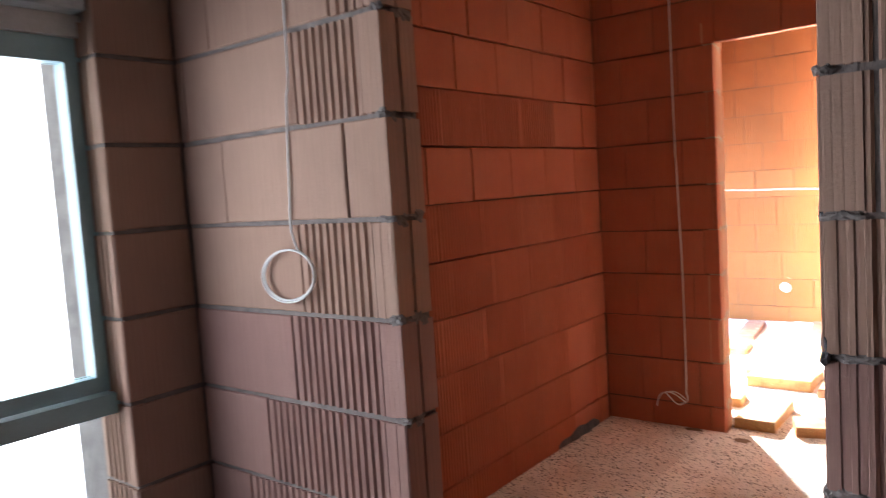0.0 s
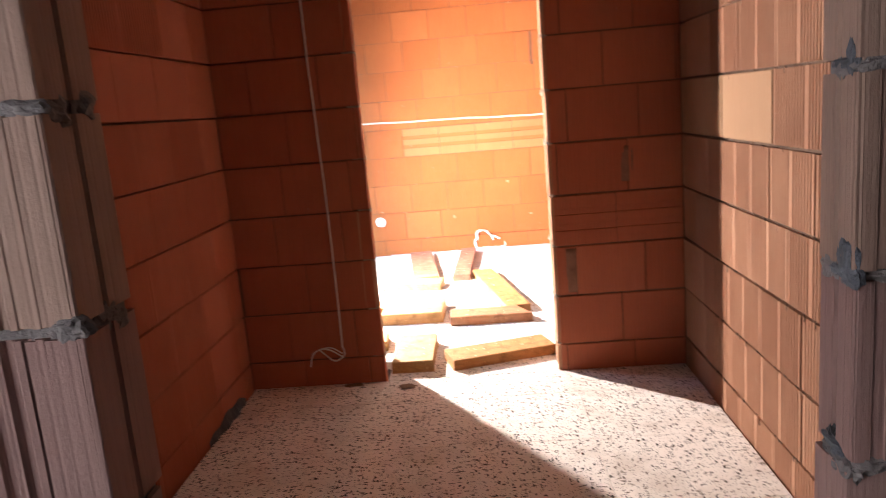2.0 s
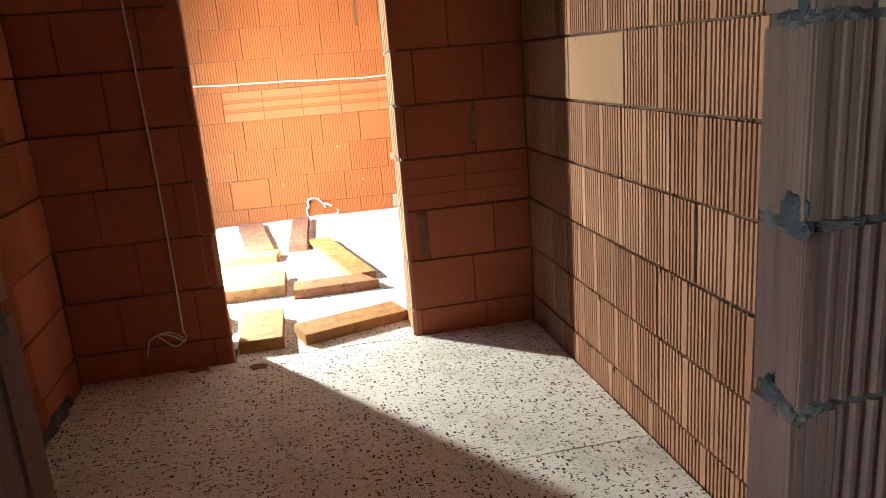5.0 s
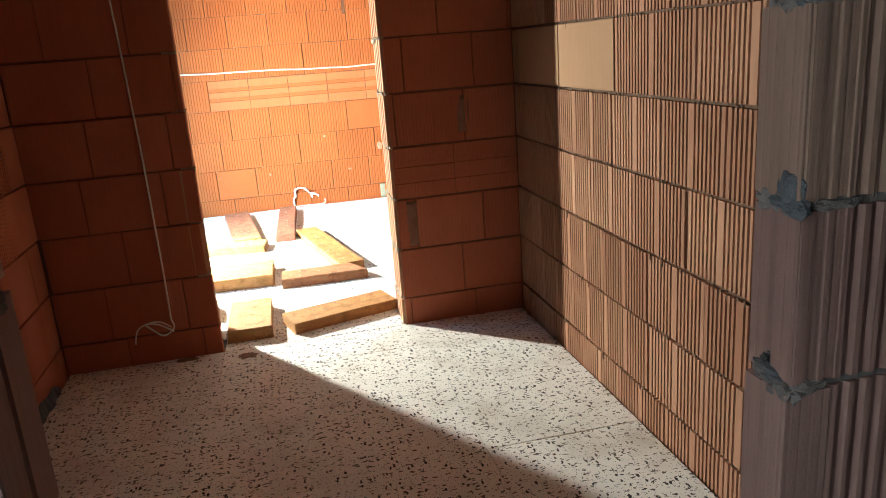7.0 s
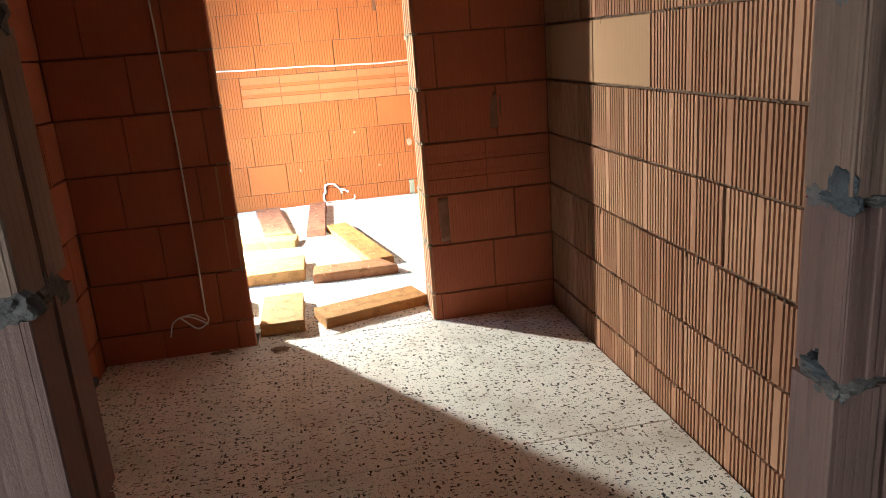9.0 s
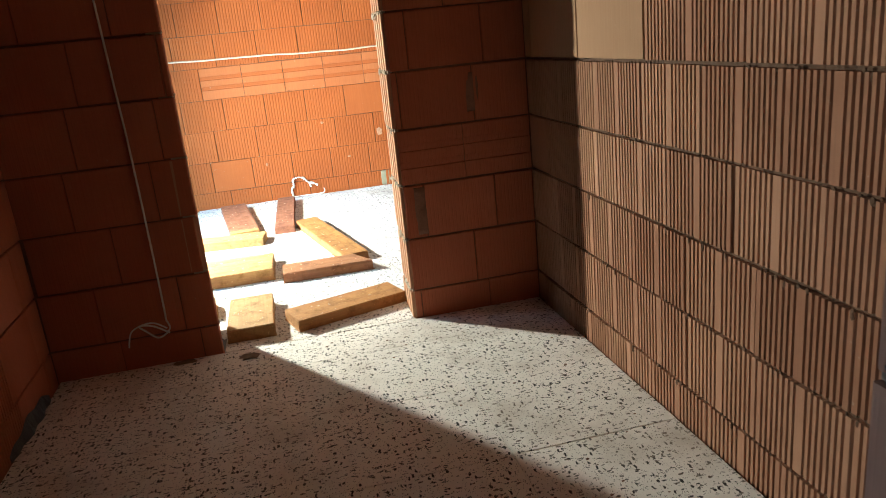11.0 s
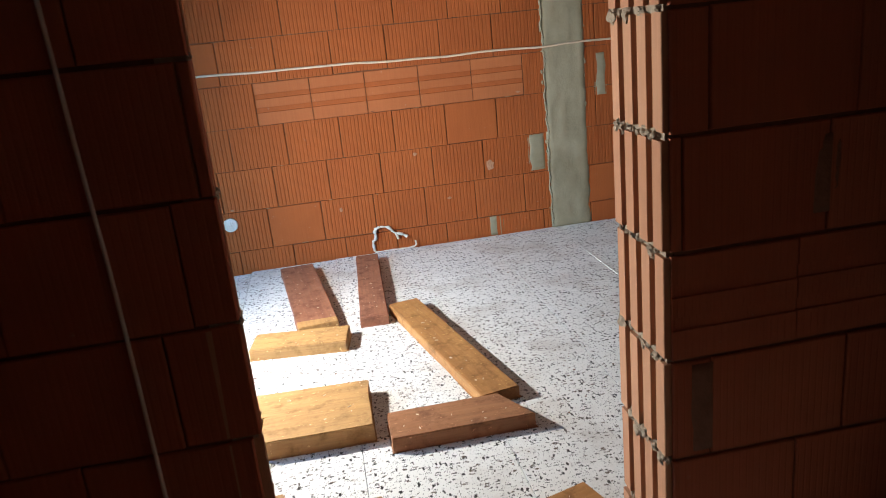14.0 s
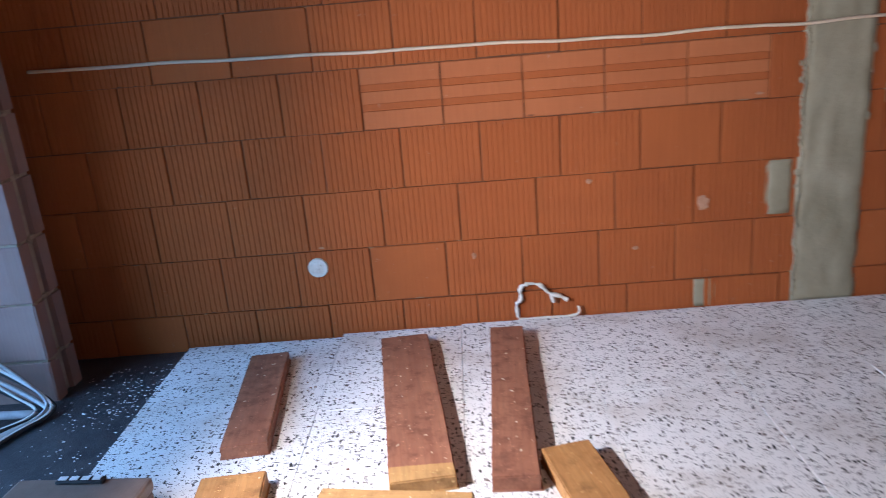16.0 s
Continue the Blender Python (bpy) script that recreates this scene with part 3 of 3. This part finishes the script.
# ---- rough cement on the walls ----
def rough_patch(name, x0, x1, z0, z1, y, proud, material, parent, seed, label=""):
    """A ragged-edged skin of cement on a wall that faces -y."""
    nz, nx = max(4, int((z1 - z0) / 0.025)), max(4, int((x1 - x0) / 0.025))
    bm, grid = bmesh.new(), []
    for j in range(nz + 1):
        row, z = [], z0 + (z1 - z0) * j / nz
        a = x0 + 0.007 * noise.noise(Vector((seed, z * 13, 0))) + 0.009 * noise.noise(Vector((seed, z * 47, 3)))
        b = x1 + 0.007 * noise.noise(Vector((seed + 9, z * 11, 0))) + 0.009 * noise.noise(Vector((seed + 7, z * 43, 3)))
        for i in range(nx + 1):
            s = i / nx
            edge = min(s, 1 - s) * nx
            d = proud * (0.0 if edge == 0 else 1.0) + (0.5 * proud * noise.noise(Vector((s * 6, z * 9, seed))) if edge else 0)
            row.append(bm.verts.new((a + (b - a) * s, y + 0.006 - d, z)))
        grid.append(row)
    for p, q in zip(grid, grid[1:]):
        for i in range(nx):
            bm.faces.new((p[i], p[i + 1], q[i + 1], q[i]))
    r = bmesh.ops.extrude_face_region(bm, geom=bm.faces[:])
    for v in (e for e in r["geom"] if isinstance(e, bmesh.types.BMVert)):
        v.co.y = y + 0.012
    for f in bm.faces:
        f.smooth = True
    return part(name, bm, material, parent, label)


post = rough_patch("cement_post", 0.788, 1.088, -0.01, TOP, YF, 0.016, POST, None, 2)
tagged(post, "grey cement column cast into the red block wall", "post", kind="structure")
rng = random.Random(31)
for x, count, low in ((0.798, 30, 0.30), (1.076, 12, 0.55)):
    for k in range(count):
        s = rng.uniform(0.35, 0.85) ** 2
        part("drip", blob(x + rng.gauss(0, 0.007), YF - 0.008, rng.uniform(low, TOP - 0.05), 0.013 * s, 0.009 * s, rng.uniform(0.010, 0.030) * s + 0.004, k + x * 50, 0.5), POST, post)
ridge = [(0.800 + 0.006 * math.sin(k * 2.3) + 0.004 * math.sin(k * 0.7), YF - 0.008, 0.02 + 0.055 * k) for k in range(50)]
tube("ridge", ridge, 0.0052, POST, post, "", 0.6, 40)
for k, (x0, x1, z0, z1) in enumerate(((0.66, 0.785, 0.41, 0.65), (0.35, 0.475, 0.0, 0.13), (1.14, 1.235, 0.86, 1.13), (2.17, 2.32, 0.04, 0.25))):
    part_ob = rough_patch("cement_patch", x0, x1, z0, z1, YF, 0.008, POST, wall_far, 20 + k, "grey cement smear")
for k, (x, z, sx, sz) in enumerate(((0.393, 0.486, 0.022, 0.034), (0.10, 0.30, 0.012, 0.008), (-0.62, 0.32, 0.010, 0.014), (-1.30, 0.41, 0.014, 0.006), (0.62, 0.94, 0.016, 0.006), (-0.1, 0.62, 0.012, 0.010))):
    part("spall", blob(x, YF - 0.0005, z, sx, 0.004, sz, k + 140, 0.5), CLAY_LIT, wall_far, "pale chipped spot")
# dark strip laid on the face, for the shade inside a narrow chase
part("chase", boxes((0.17, 0.20, YF - 0.003, YF + 0.004, 1.66, 1.95)), JOINT_FAR, wall_far, "dark strip laid on a block for the shade of a narrow chase")
rough_patch("cement_patch", 0.03, 0.135, 0.40, 0.62, 0.0, 0.005, SMEAR, wall_door, 31, "dusty cement smear")
rough_patch("cement_patch", 0.31, 0.41, 0.93, 1.10, 0.0, 0.004, SMEAR, wall_door, 32, "dusty cement smear")

# ragged black felt edge showing beside the passage floor
bm = bmesh.new()
ring = []
for i in range(15):
    s = i / 14
    y = -0.65 + 0.5 * s
    ring.append((bm.verts.new((XL + 0.004, y, -0.01)), bm.verts.new((XL + 0.008 + 0.022 * math.sin(math.pi * s) ** 0.7 + 0.006 * math.sin(s * 23), y, 0.003)),
                 bm.verts.new((XL + 0.004, y, 0.012 + 0.05 * math.sin(math.pi * (s * 0.9 + 0.05)) * (0.5 + 0.5 * s) + 0.008 * math.sin(s * 17)))))
for a, b in zip(ring, ring[1:]):
    for k in range(3):
        bm.faces.new((a[k], a[(k + 1) % 3], b[(k + 1) % 3], b[k]))
bm.faces.new(ring[0])
bm.faces.new(ring[-1])
tagged(part("felt_scrap", bm, MEMBRANE), "black felt scrap turned up against the wall base", "felt")

# trodden dirt beside the doorway
for k, (x, y, sx, sy) in enumerate(((-0.775, -0.10, 0.045, 0.028), (-1.06, -0.035, 0.05, 0.022))):
    tagged(part("mud_dab", blob(x, y, 0.001, sx, sy, 0.004, k + 120, 0.6), MUD), "dried brown mud trodden onto the insulation boards", "mud")

# crumbs on the felt and on the planks' floor
rng = random.Random(4)
bm = bmesh.new()
for i in range(420):
    x, y = rng.uniform(-2.35, -1.97), rng.uniform(2.1, 3.2)
    if rng.random() < 0.5:
        x, y = rng.gauss(-2.07, 0.10), rng.gauss(2.95, 0.14)
    if not (-2.6 < x < -1.95 and y < 3.22):
        continue
    s = rng.uniform(0.0012, 0.0042)
    bmesh.ops.create_icosphere(bm, subdivisions=1, radius=s, matrix=Matrix.Translation((x, y, -0.05 + s * 0.4)) @ Matrix.Diagonal((rng.uniform(0.7, 2.2), rng.uniform(0.6, 1.3), 0.5, 1)))
tagged(part("foam_crumbs", bm, EPS), "white insulation crumbs scattered on black felt", "crumbs", kind="stuff")
bm = bmesh.new()
for i in range(260):
    x, y = rng.uniform(-1.5, 0.55), rng.uniform(-2.5, 3.1)
    if 0 < y < 0.35 and not -0.87 < x < -0.02:
        continue
    s = rng.uniform(0.0015, 0.005)
    bmesh.ops.create_icosphere(bm, subdivisions=1, radius=s, matrix=Matrix.Translation((x, y, s * 0.5)) @ Matrix.Diagonal((1.4, 1, 0.6, 1)))
tagged(part("mortar_crumbs", bm, MORTAR_RED), "small brick and mortar crumbs strewn over the floor", "crumbs", kind="stuff")

bm = bmesh.new()
for m, length, width, thick in lying:
    for i in range(int(length * width * 95)):
        s = rng.uniform(0.0018, 0.0038)
        p = Vector((rng.uniform(-0.46, 0.44) * length, rng.uniform(-0.45, 0.45) * width, thick + s * 0.3))
        bmesh.ops.create_icosphere(bm, subdivisions=1, radius=s, matrix=m @ Matrix.Translation(p) @ Matrix.Rotation(rng.uniform(0, 3.1), 4, "Z") @ Matrix.Diagonal((rng.uniform(1, 3.2), 0.8, 0.6, 1)))
tagged(part("wood_shavings", bm, CREAM), "pale wood shavings and crumbs lying on the planks", "shavings", kind="stuff")

# ragged mortar in the bed joints of the far wall
rng = random.Random(27)
for material, count, label in ((JOINT_FAR, 26, "dark red mortar crumbs"), (CLAY_PALE, 7, "pale mortar crumbs")):
    for k in range(0, 9):
        bm = bmesh.new()
        for i in range(count):
            s = rng.uniform(0.002, 0.005)
            x, z = rng.uniform(-2.3, 2.4), FIRST + k * FAR_COURSE + rng.gauss(0, 0.003)
            bmesh.ops.create_icosphere(bm, subdivisions=1, radius=s, matrix=Matrix.Translation((x, YF + 0.002, z)) @ Matrix.Diagonal((rng.uniform(1.5, 7), 0.9, 0.8, 1)))
        tagged(part("mortar_bead", bm, material, wall_far, label), label, kind="stuff")

# brown mortar in the bed joints of the ribbed wall, squeezed out and dripping
rng = random.Random(15)
for k in range(0, 9):
    z0 = FIRST + k * COURSE
    bm, n = bmesh.new(), 96
    rails = []
    for i in range(n + 1):
        y = -0.02 + (PBR + 0.03) * i / n
        x = XR + 0.012 + 0.006 * noise.noise(Vector((y * 31, k, 0)))
        lo, hi = z0 - 0.0052 - 0.002 * noise.noise(Vector((y * 23, k, 5))), z0 + 0.0052
        rails.append([bm.verts.new(p) for p in ((x, y, lo), (x, y, hi), (XR + 0.044, y, hi), (XR + 0.044, y, lo))])
    for a, b in zip(rails, rails[1:]):
        for q in range(4):
            bm.faces.new((a[q], a[(q + 1) % 4], b[(q + 1) % 4], b[q]))
    for i in range(46):
        s = rng.uniform(0.002, 0.0065)
        y, drop = -rng.uniform(0.45, 2.5), rng.random() ** 3
        bmesh.ops.create_icosphere(bm, subdivisions=1, radius=s, matrix=Matrix.Translation((XR + 0.002, y, z0 - 0.018 * drop + rng.uniform(-0.003, 0.004)))
                                   @ Matrix.Diagonal((0.7, rng.uniform(0.7, 2.0), 0.8 + 2.4 * drop, 1)))
    tagged(part("mortar_bed", bm, MORTAR_BROWN, wall_right, "squeezed-out brown mortar"), kind="stuff")


# ---- insulation boards on the floor ----
def board_mesh(w, d, material):
    key = ("board", round(w, 3), round(d, 3), material.name)
    if key not in shapes:
        bm = boxes((0, w, 0, d, 0, 0.05))
        bmesh.ops.bevel(bm, geom=[e for e in bm.edges if e.verts[0].co.z > 0.04 and e.verts[1].co.z > 0.04], offset=0.0015, segments=1, affect="EDGES")
        shapes[key] = mesh_of("board", bm, material)
    return shapes[key]


def boards(parent, xs, ys, rng, material=None):
    for x0, x1 in zip(xs, xs[1:]):
        for y0, y1 in zip(ys, ys[1:]):
            ob = new("board", board_mesh(x1 - x0 - 0.0018, y1 - y0 - 0.0018, material or EPS))
            ob.parent = parent
            ob.matrix_basis = Matrix.Translation((x0, y0, -0.0505 + rng.uniform(-0.0008, 0.0004)))


rng = random.Random(8)
passage_floor = tagged(new("floor_passage"), "speckled white insulation boards, dusty and scuffed", "floor", kind="structure")
boards(passage_floor, (XL + 0.012, -0.965, 0.047, XR - 0.006), (-2.75, -2.26, -1.76, -1.265, -0.775, -0.287), rng, EPS_TRODDEN_WARM)
boards(passage_floor, (XL + 0.012, DL, XR - 0.006), (-0.287, -0.004), rng, EPS_TRODDEN_WARM)
boards(passage_floor, (DL + 0.004, DR - 0.004), (-0.003, THICK), rng, EPS_TRODDEN_WARM)
room_floor = tagged(new("floor_bright_room"), "speckled white insulation boards laid in staggered rows", "floor", kind="structure")
for k, x in enumerate((-1.955, -1.245, -0.700, -0.200, 0.310, 0.812, 1.312, 1.812, 2.312, 2.812, 3.312, 3.812, 4.312)):
    nxt = x + (0.71 if k == 0 else 0.545 if k == 1 else 0.51 if k == 3 else 0.502 if k == 4 else 0.5)
    cut = (1.1 + 0.55 * (k % 2), 2.1 + 0.5 * (k % 2))
    boards(room_floor, (x, nxt), (THICK + 0.002, *cut, YF - (0.065 if k == 0 else 0.03 if k == 1 else 0.012)), rng)
part("joint_strip", bevelled(0.807, 0.815, 1.60, 2.66, -0.004, 0.0035, 0.001), WHITE, room_floor, "white joint strip")
part("joint_strip", bevelled(1.808, 1.815, 2.1, 3.1, -0.004, 0.0035, 0.001), WHITE, room_floor, "white joint strip")


# ---- clay blocks ----
def rows_lay(parent, m, u0, u1, z0, z1, starts, pick, holes=(), lengths=None, seed=5, joint=0.011, course=COURSE, head=0.004):
    """Lays courses of blocks; each course begins at its own joint and may have its own block length."""
    rng = random.Random(seed)
    k = math.floor((z0 - FIRST) / course)
    while FIRST + k * course < z1 - 0.02:
        lo, hi = max(z0, FIRST + k * course + joint / 2), min(z1, FIRST + (k + 1) * course - joint / 2)
        length = (lengths or {}).get(k, BLOCK)
        first = starts.get(k, (k % 2) * 0.165 + rng.uniform(-0.04, 0.04))
        spans = [(u0, u1)]
        for a, b, c, d in holes:
            if c < (lo + hi) / 2 < d:
                spans = [s for p, q in spans for s in ((p, min(q, a)), (max(p, b), q)) if s[1] - s[0] > 0.02]
        u = u0 - length + (first - u0) % length
        while u < u1:
            for p, q in spans:
                a, b = max(u, p), min(u + length, q)
                if b - a > 0.02 and hi - lo > 0.02:
                    style, material = pick((a + b) / 2, k)
                    ob = new("brick", block_mesh(style, round(b - a - head, 3), round(hi - lo, 3), material))
                    ob.parent = parent
                    t = rng.uniform(-0.15, 0.15)
                    ob.matrix_basis = m @ pose(a + head / 2, rng.uniform(-0.003, 0.002), lo + rng.uniform(-0.002, 0.001), 0, t * 1.6, t * 2.2)
            u += length
        k += 1


def pick_far(u, k):
    x = -2.6 + u
    return ("band", CLAY_BAND) if k == 3 and -1.05 < x < 0.80 else ("plain" if noise.noise(Vector((x * 1.9, k * 3.7, 0.5))) > 0.36 else "comb", CLAY_FAR)


far_starts = {k: v + 2.6 for k, v in {-1: -0.96, 0: -1.085, 1: -1.01, 2: -1.24, 3: -1.047, 4: -0.89, 5: -0.82, 6: -0.98}.items()}
rows_lay(wall_far, face_pose(-2.6, YF, 0), 0, 5.2, -0.05, TOP, far_starts, pick_far, seed=2, lengths={k: 0.341 for k in range(-1, 11)}, course=FAR_COURSE, joint=0.005, head=0.006)


def pick_right(u, k):
    if k == 4 and u < 1.07:
        return ("plain", CLAY_PALE)
    if u < 0.1:
        return ("plain", CLAY_RIB)
    # shallower ribs beside the doorway lighten the strip in shade
    return ("muted" if u < 0.42 else "rib", CLAY_RIB)


rows_lay(wall_right, face_pose(XR, 0, -90), 0.0, -PBR, -0.05, TOP, {4: 0.578, 3: 0.718, 2: 0.87, 1: 0.30, 0: 0.649, -1: 0.42, 5: 0.43}, pick_right, lengths={4: 0.5}, seed=3)
# shallow ribs here as well, to lighten the dim left wall
rows_lay(wall_left, face_pose(XL, -2.59, 90), PB + 2.59, 2.59, -0.05, TOP, {2: 1.31, 1: 1.43, 0: 1.44, 3: 1.41, 5: 1.62, 6: 1.73}, lambda u, k: ("muted" if (u < 2.25 and k < 5) or (u < 1.9 and k == 6) else "plain", CLAY_PLAIN), seed=4, joint=0.008)
rows_lay(wall_door, face_pose(XL, 0, 0), 0.0, XR - XL, -0.05, TOP, {-1: 0.368 - XL, 0: 0.313 - XL, 1: 0.431 - XL, 2: 0.30 - XL, 3: 0.363 - XL},
         lambda u, k: ("band" if k == 2 and u > DR - XL else "plain", CLAY_PLAIN), ((DL - XL - 0.001, DR - XL + 0.001, -1, DT),), seed=6, joint=0.008)


def slot_mesh(width, height, slots, slot_w, depth, material):
    """The cut end of a hollow block: upright webs with deep slots between them."""
    key = ("slot", round(width, 3), round(height, 3), slots, material.name)
    if key not in shapes:
        web = (width - slots * slot_w) / (slots + 1)
        prof, x = [(0, 0.07), (0, 0.002), (0.002, 0)], 0.0
        for i in range(slots):
            x += web
            prof += [(x, 0), (x + 0.003, depth), (x + slot_w - 0.003, depth), (x + slot_w, 0)]
            x += slot_w
        prof += [(width - 0.002, 0), (width, 0.002), (width, 0.07)]
        bm = bmesh.new()
        lo = [bm.verts.new((a, b, 0)) for a, b in prof]
        hi = [bm.verts.new((a, b, height)) for a, b in prof]
        for i in range(len(prof) - 1):
            bm.faces.new((lo[i], lo[i + 1], hi[i + 1], hi[i]))
        bm.faces.new(lo)
        bm.faces.new(hi)
        shapes[key] = mesh_of("block", bm, material)
    return shapes[key]


def jamb(parent, m, width, z1, slots, slot_w, depth, material, seed, lumps=6):
    """Block ends one above another, with lumpy cement squeezed out of the bed joints."""
    rng = random.Random(seed)
    k = -1
    while FIRST + k * COURSE < z1 - 0.03:
        lo, hi = max(-0.05, FIRST + k * COURSE + 0.008), min(z1, FIRST + (k + 1) * COURSE - 0.008)
        ob = new("brick", slot_mesh(width, hi - lo, slots, slot_w, depth, material(k) if callable(material) else material))
        ob.parent = parent
        ob.matrix_basis = m @ pose(0, rng.uniform(-0.005, 0.001), lo, 0, rng.uniform(-0.3, 0.3), rng.uniform(-0.4, 0.4))
        if hi < z1 - 0.02:
            bed = boxes((0.006, width - 0.006, 0.008, 0.06, hi - 0.001, hi + 0.017))
            for i in range(lumps):
                big = rng.random() ** 2
                tmp = blob(rng.uniform(0.012, width - 0.012), 0.006, hi + 0.008 + rng.uniform(-0.014, 0.006), 0.007 + 0.018 * big, 0.006 + 0.008 * big, 0.006 + 0.014 * big, rng.random() * 50, 0.5)
                me = bpy.data.meshes.new("lump")
                tmp.to_mesh(me)
                tmp.free()
                bed.from_mesh(me)
                bpy.data.meshes.remove(me)
            ob = part("mortar_bed", bed, MORTAR_OLD if parent is wall_opening else MORTAR, parent)
            ob.matrix_basis = m
        k += 1


def pier_tone(k):
    return CLAY_GREY if k >= 4 else CLAY_MAUVE


lower = Matrix.Translation((0, 0, DROP))
# doorway jambs carry the lamplight in their paler clay
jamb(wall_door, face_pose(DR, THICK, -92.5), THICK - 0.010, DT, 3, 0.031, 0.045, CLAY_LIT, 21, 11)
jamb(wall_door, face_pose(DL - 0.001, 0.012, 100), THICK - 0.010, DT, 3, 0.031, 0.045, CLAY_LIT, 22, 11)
jamb(wall_opening, lower @ face_pose(PR, PBR, -90), PBR - PFR, TOP, 1, 0.012, 0.006, pier_tone, 23, 6)
jamb(wall_opening, face_pose(PL, PF, 90), PB - PF, TOP, 1, 0.012, 0.006, pier_tone, 24, 6)
jamb(wall_stub, face_pose(-2.40, 2.92, 90), 0.20, TOP, 1, 0.060, 0.045, CLAY_DAYLIT, 25, 4)

# front of the first opening: ribbed blocks by the edge, smooth ones further in
pier_starts = {6: -1.104 - WX, 5: -1.439 - WX, 4: -1.132 - WX, 3: -1.191 - WX, 2: -1.327 - WX}
rows_lay(wall_opening, face_pose(WX, PF, 0), 0.0, PL - WX, -0.05, TOP, pier_starts, lambda u, k: ("wide" if u > 0.45 and k != 5 else "plain", pier_tone(k)), seed=7, joint=0.013,
         lengths={k: 0.5 for k in range(-1, 11)})
rows_lay(wall_opening, lower @ face_pose(PR, PFR, 0), 0.0, 1.6, -0.02, TOP, {k: 0.0 for k in range(-1, 11)}, lambda u, k: ("wide", pier_tone(k)), seed=8, joint=0.013)
rows_lay(wall_window, face_pose(WX, WY1, 90), 0.0, PF - WY1, -0.05, TOP, {k: 0.0 for k in range(-1, 11)}, lambda u, k: ("plain", CLAY_GREY), seed=9, joint=0.013)
rows_lay(wall_window, face_pose(WX - 0.18, WY1, 0), 0.0, 0.18, -0.05, WT, {k: 0.0 for k in range(-1, 11)}, lambda u, k: ("wide", CLAY_GREY), seed=10, joint=0.013)
rows_lay(wall_stub, face_pose(-3.6, 2.92, 0), 0.0, 1.20, -0.05, TOP, {}, lambda u, k: ("plain", CLAY_DAYLIT), seed=12)
# smears of cement where the blocks of the opening meet
smears = [(PL - 0.02, PF, 1.385, 0.03, 0.010), (PL - 0.01, PF, 1.14, 0.022, 0.016), (PL - 0.01, PF, 0.888, 0.022, 0.012), (PL - 0.008, PF, 1.637, 0.018, 0.013), (PL - 0.008, PF, 1.886, 0.018, 0.012),
          (PR + 0.03, PFR, 1.358, 0.034, 0.012), (PR + 0.05, PFR, 1.106, 0.040, 0.010), (PR + 0.03, PFR, 0.858, 0.03, 0.012), (PR + 0.008, PFR, 1.610, 0.018, 0.012)]
for k, (x, y, z, sx, sz) in enumerate(smears):
    part("mortar_smear", blob(x, y + 0.004, z, sx, 0.009, sz, k + 70, 0.5), MORTAR_OLD, wall_opening, "grey cement smear")
# lumps of cement pushed into broken corners of the far side
for k, (y, z, sy, sz) in enumerate(((PFR + 0.020, 1.128, 0.022, 0.034), (PFR + 0.012, 1.105, 0.026, 0.014), (PFR + 0.040, 1.108, 0.030, 0.008), (PFR + 0.016, 1.368, 0.014, 0.026), (PFR + 0.035, 1.362, 0.030, 0.009),
                                    (PFR + 0.050, 0.872, 0.030, 0.009), (PFR + 0.030, 0.862, 0.022, 0.008))):
    part("mortar_smear", blob(PR + 0.003, y, z, 0.009, sy, sz, k + 90, 0.32), CEMENT_FRESH, wall_opening, "slate-grey cement lump")
# black dab that draws the shade inside a broken block, with no real hollow
part("broken_corner", blob(PR + 0.004, PFR + 0.052, 0.884, 0.007, 0.011, 0.011, 99, 0.5), BLACK, wall_opening, "black dab for the shade in a broken block's hole")
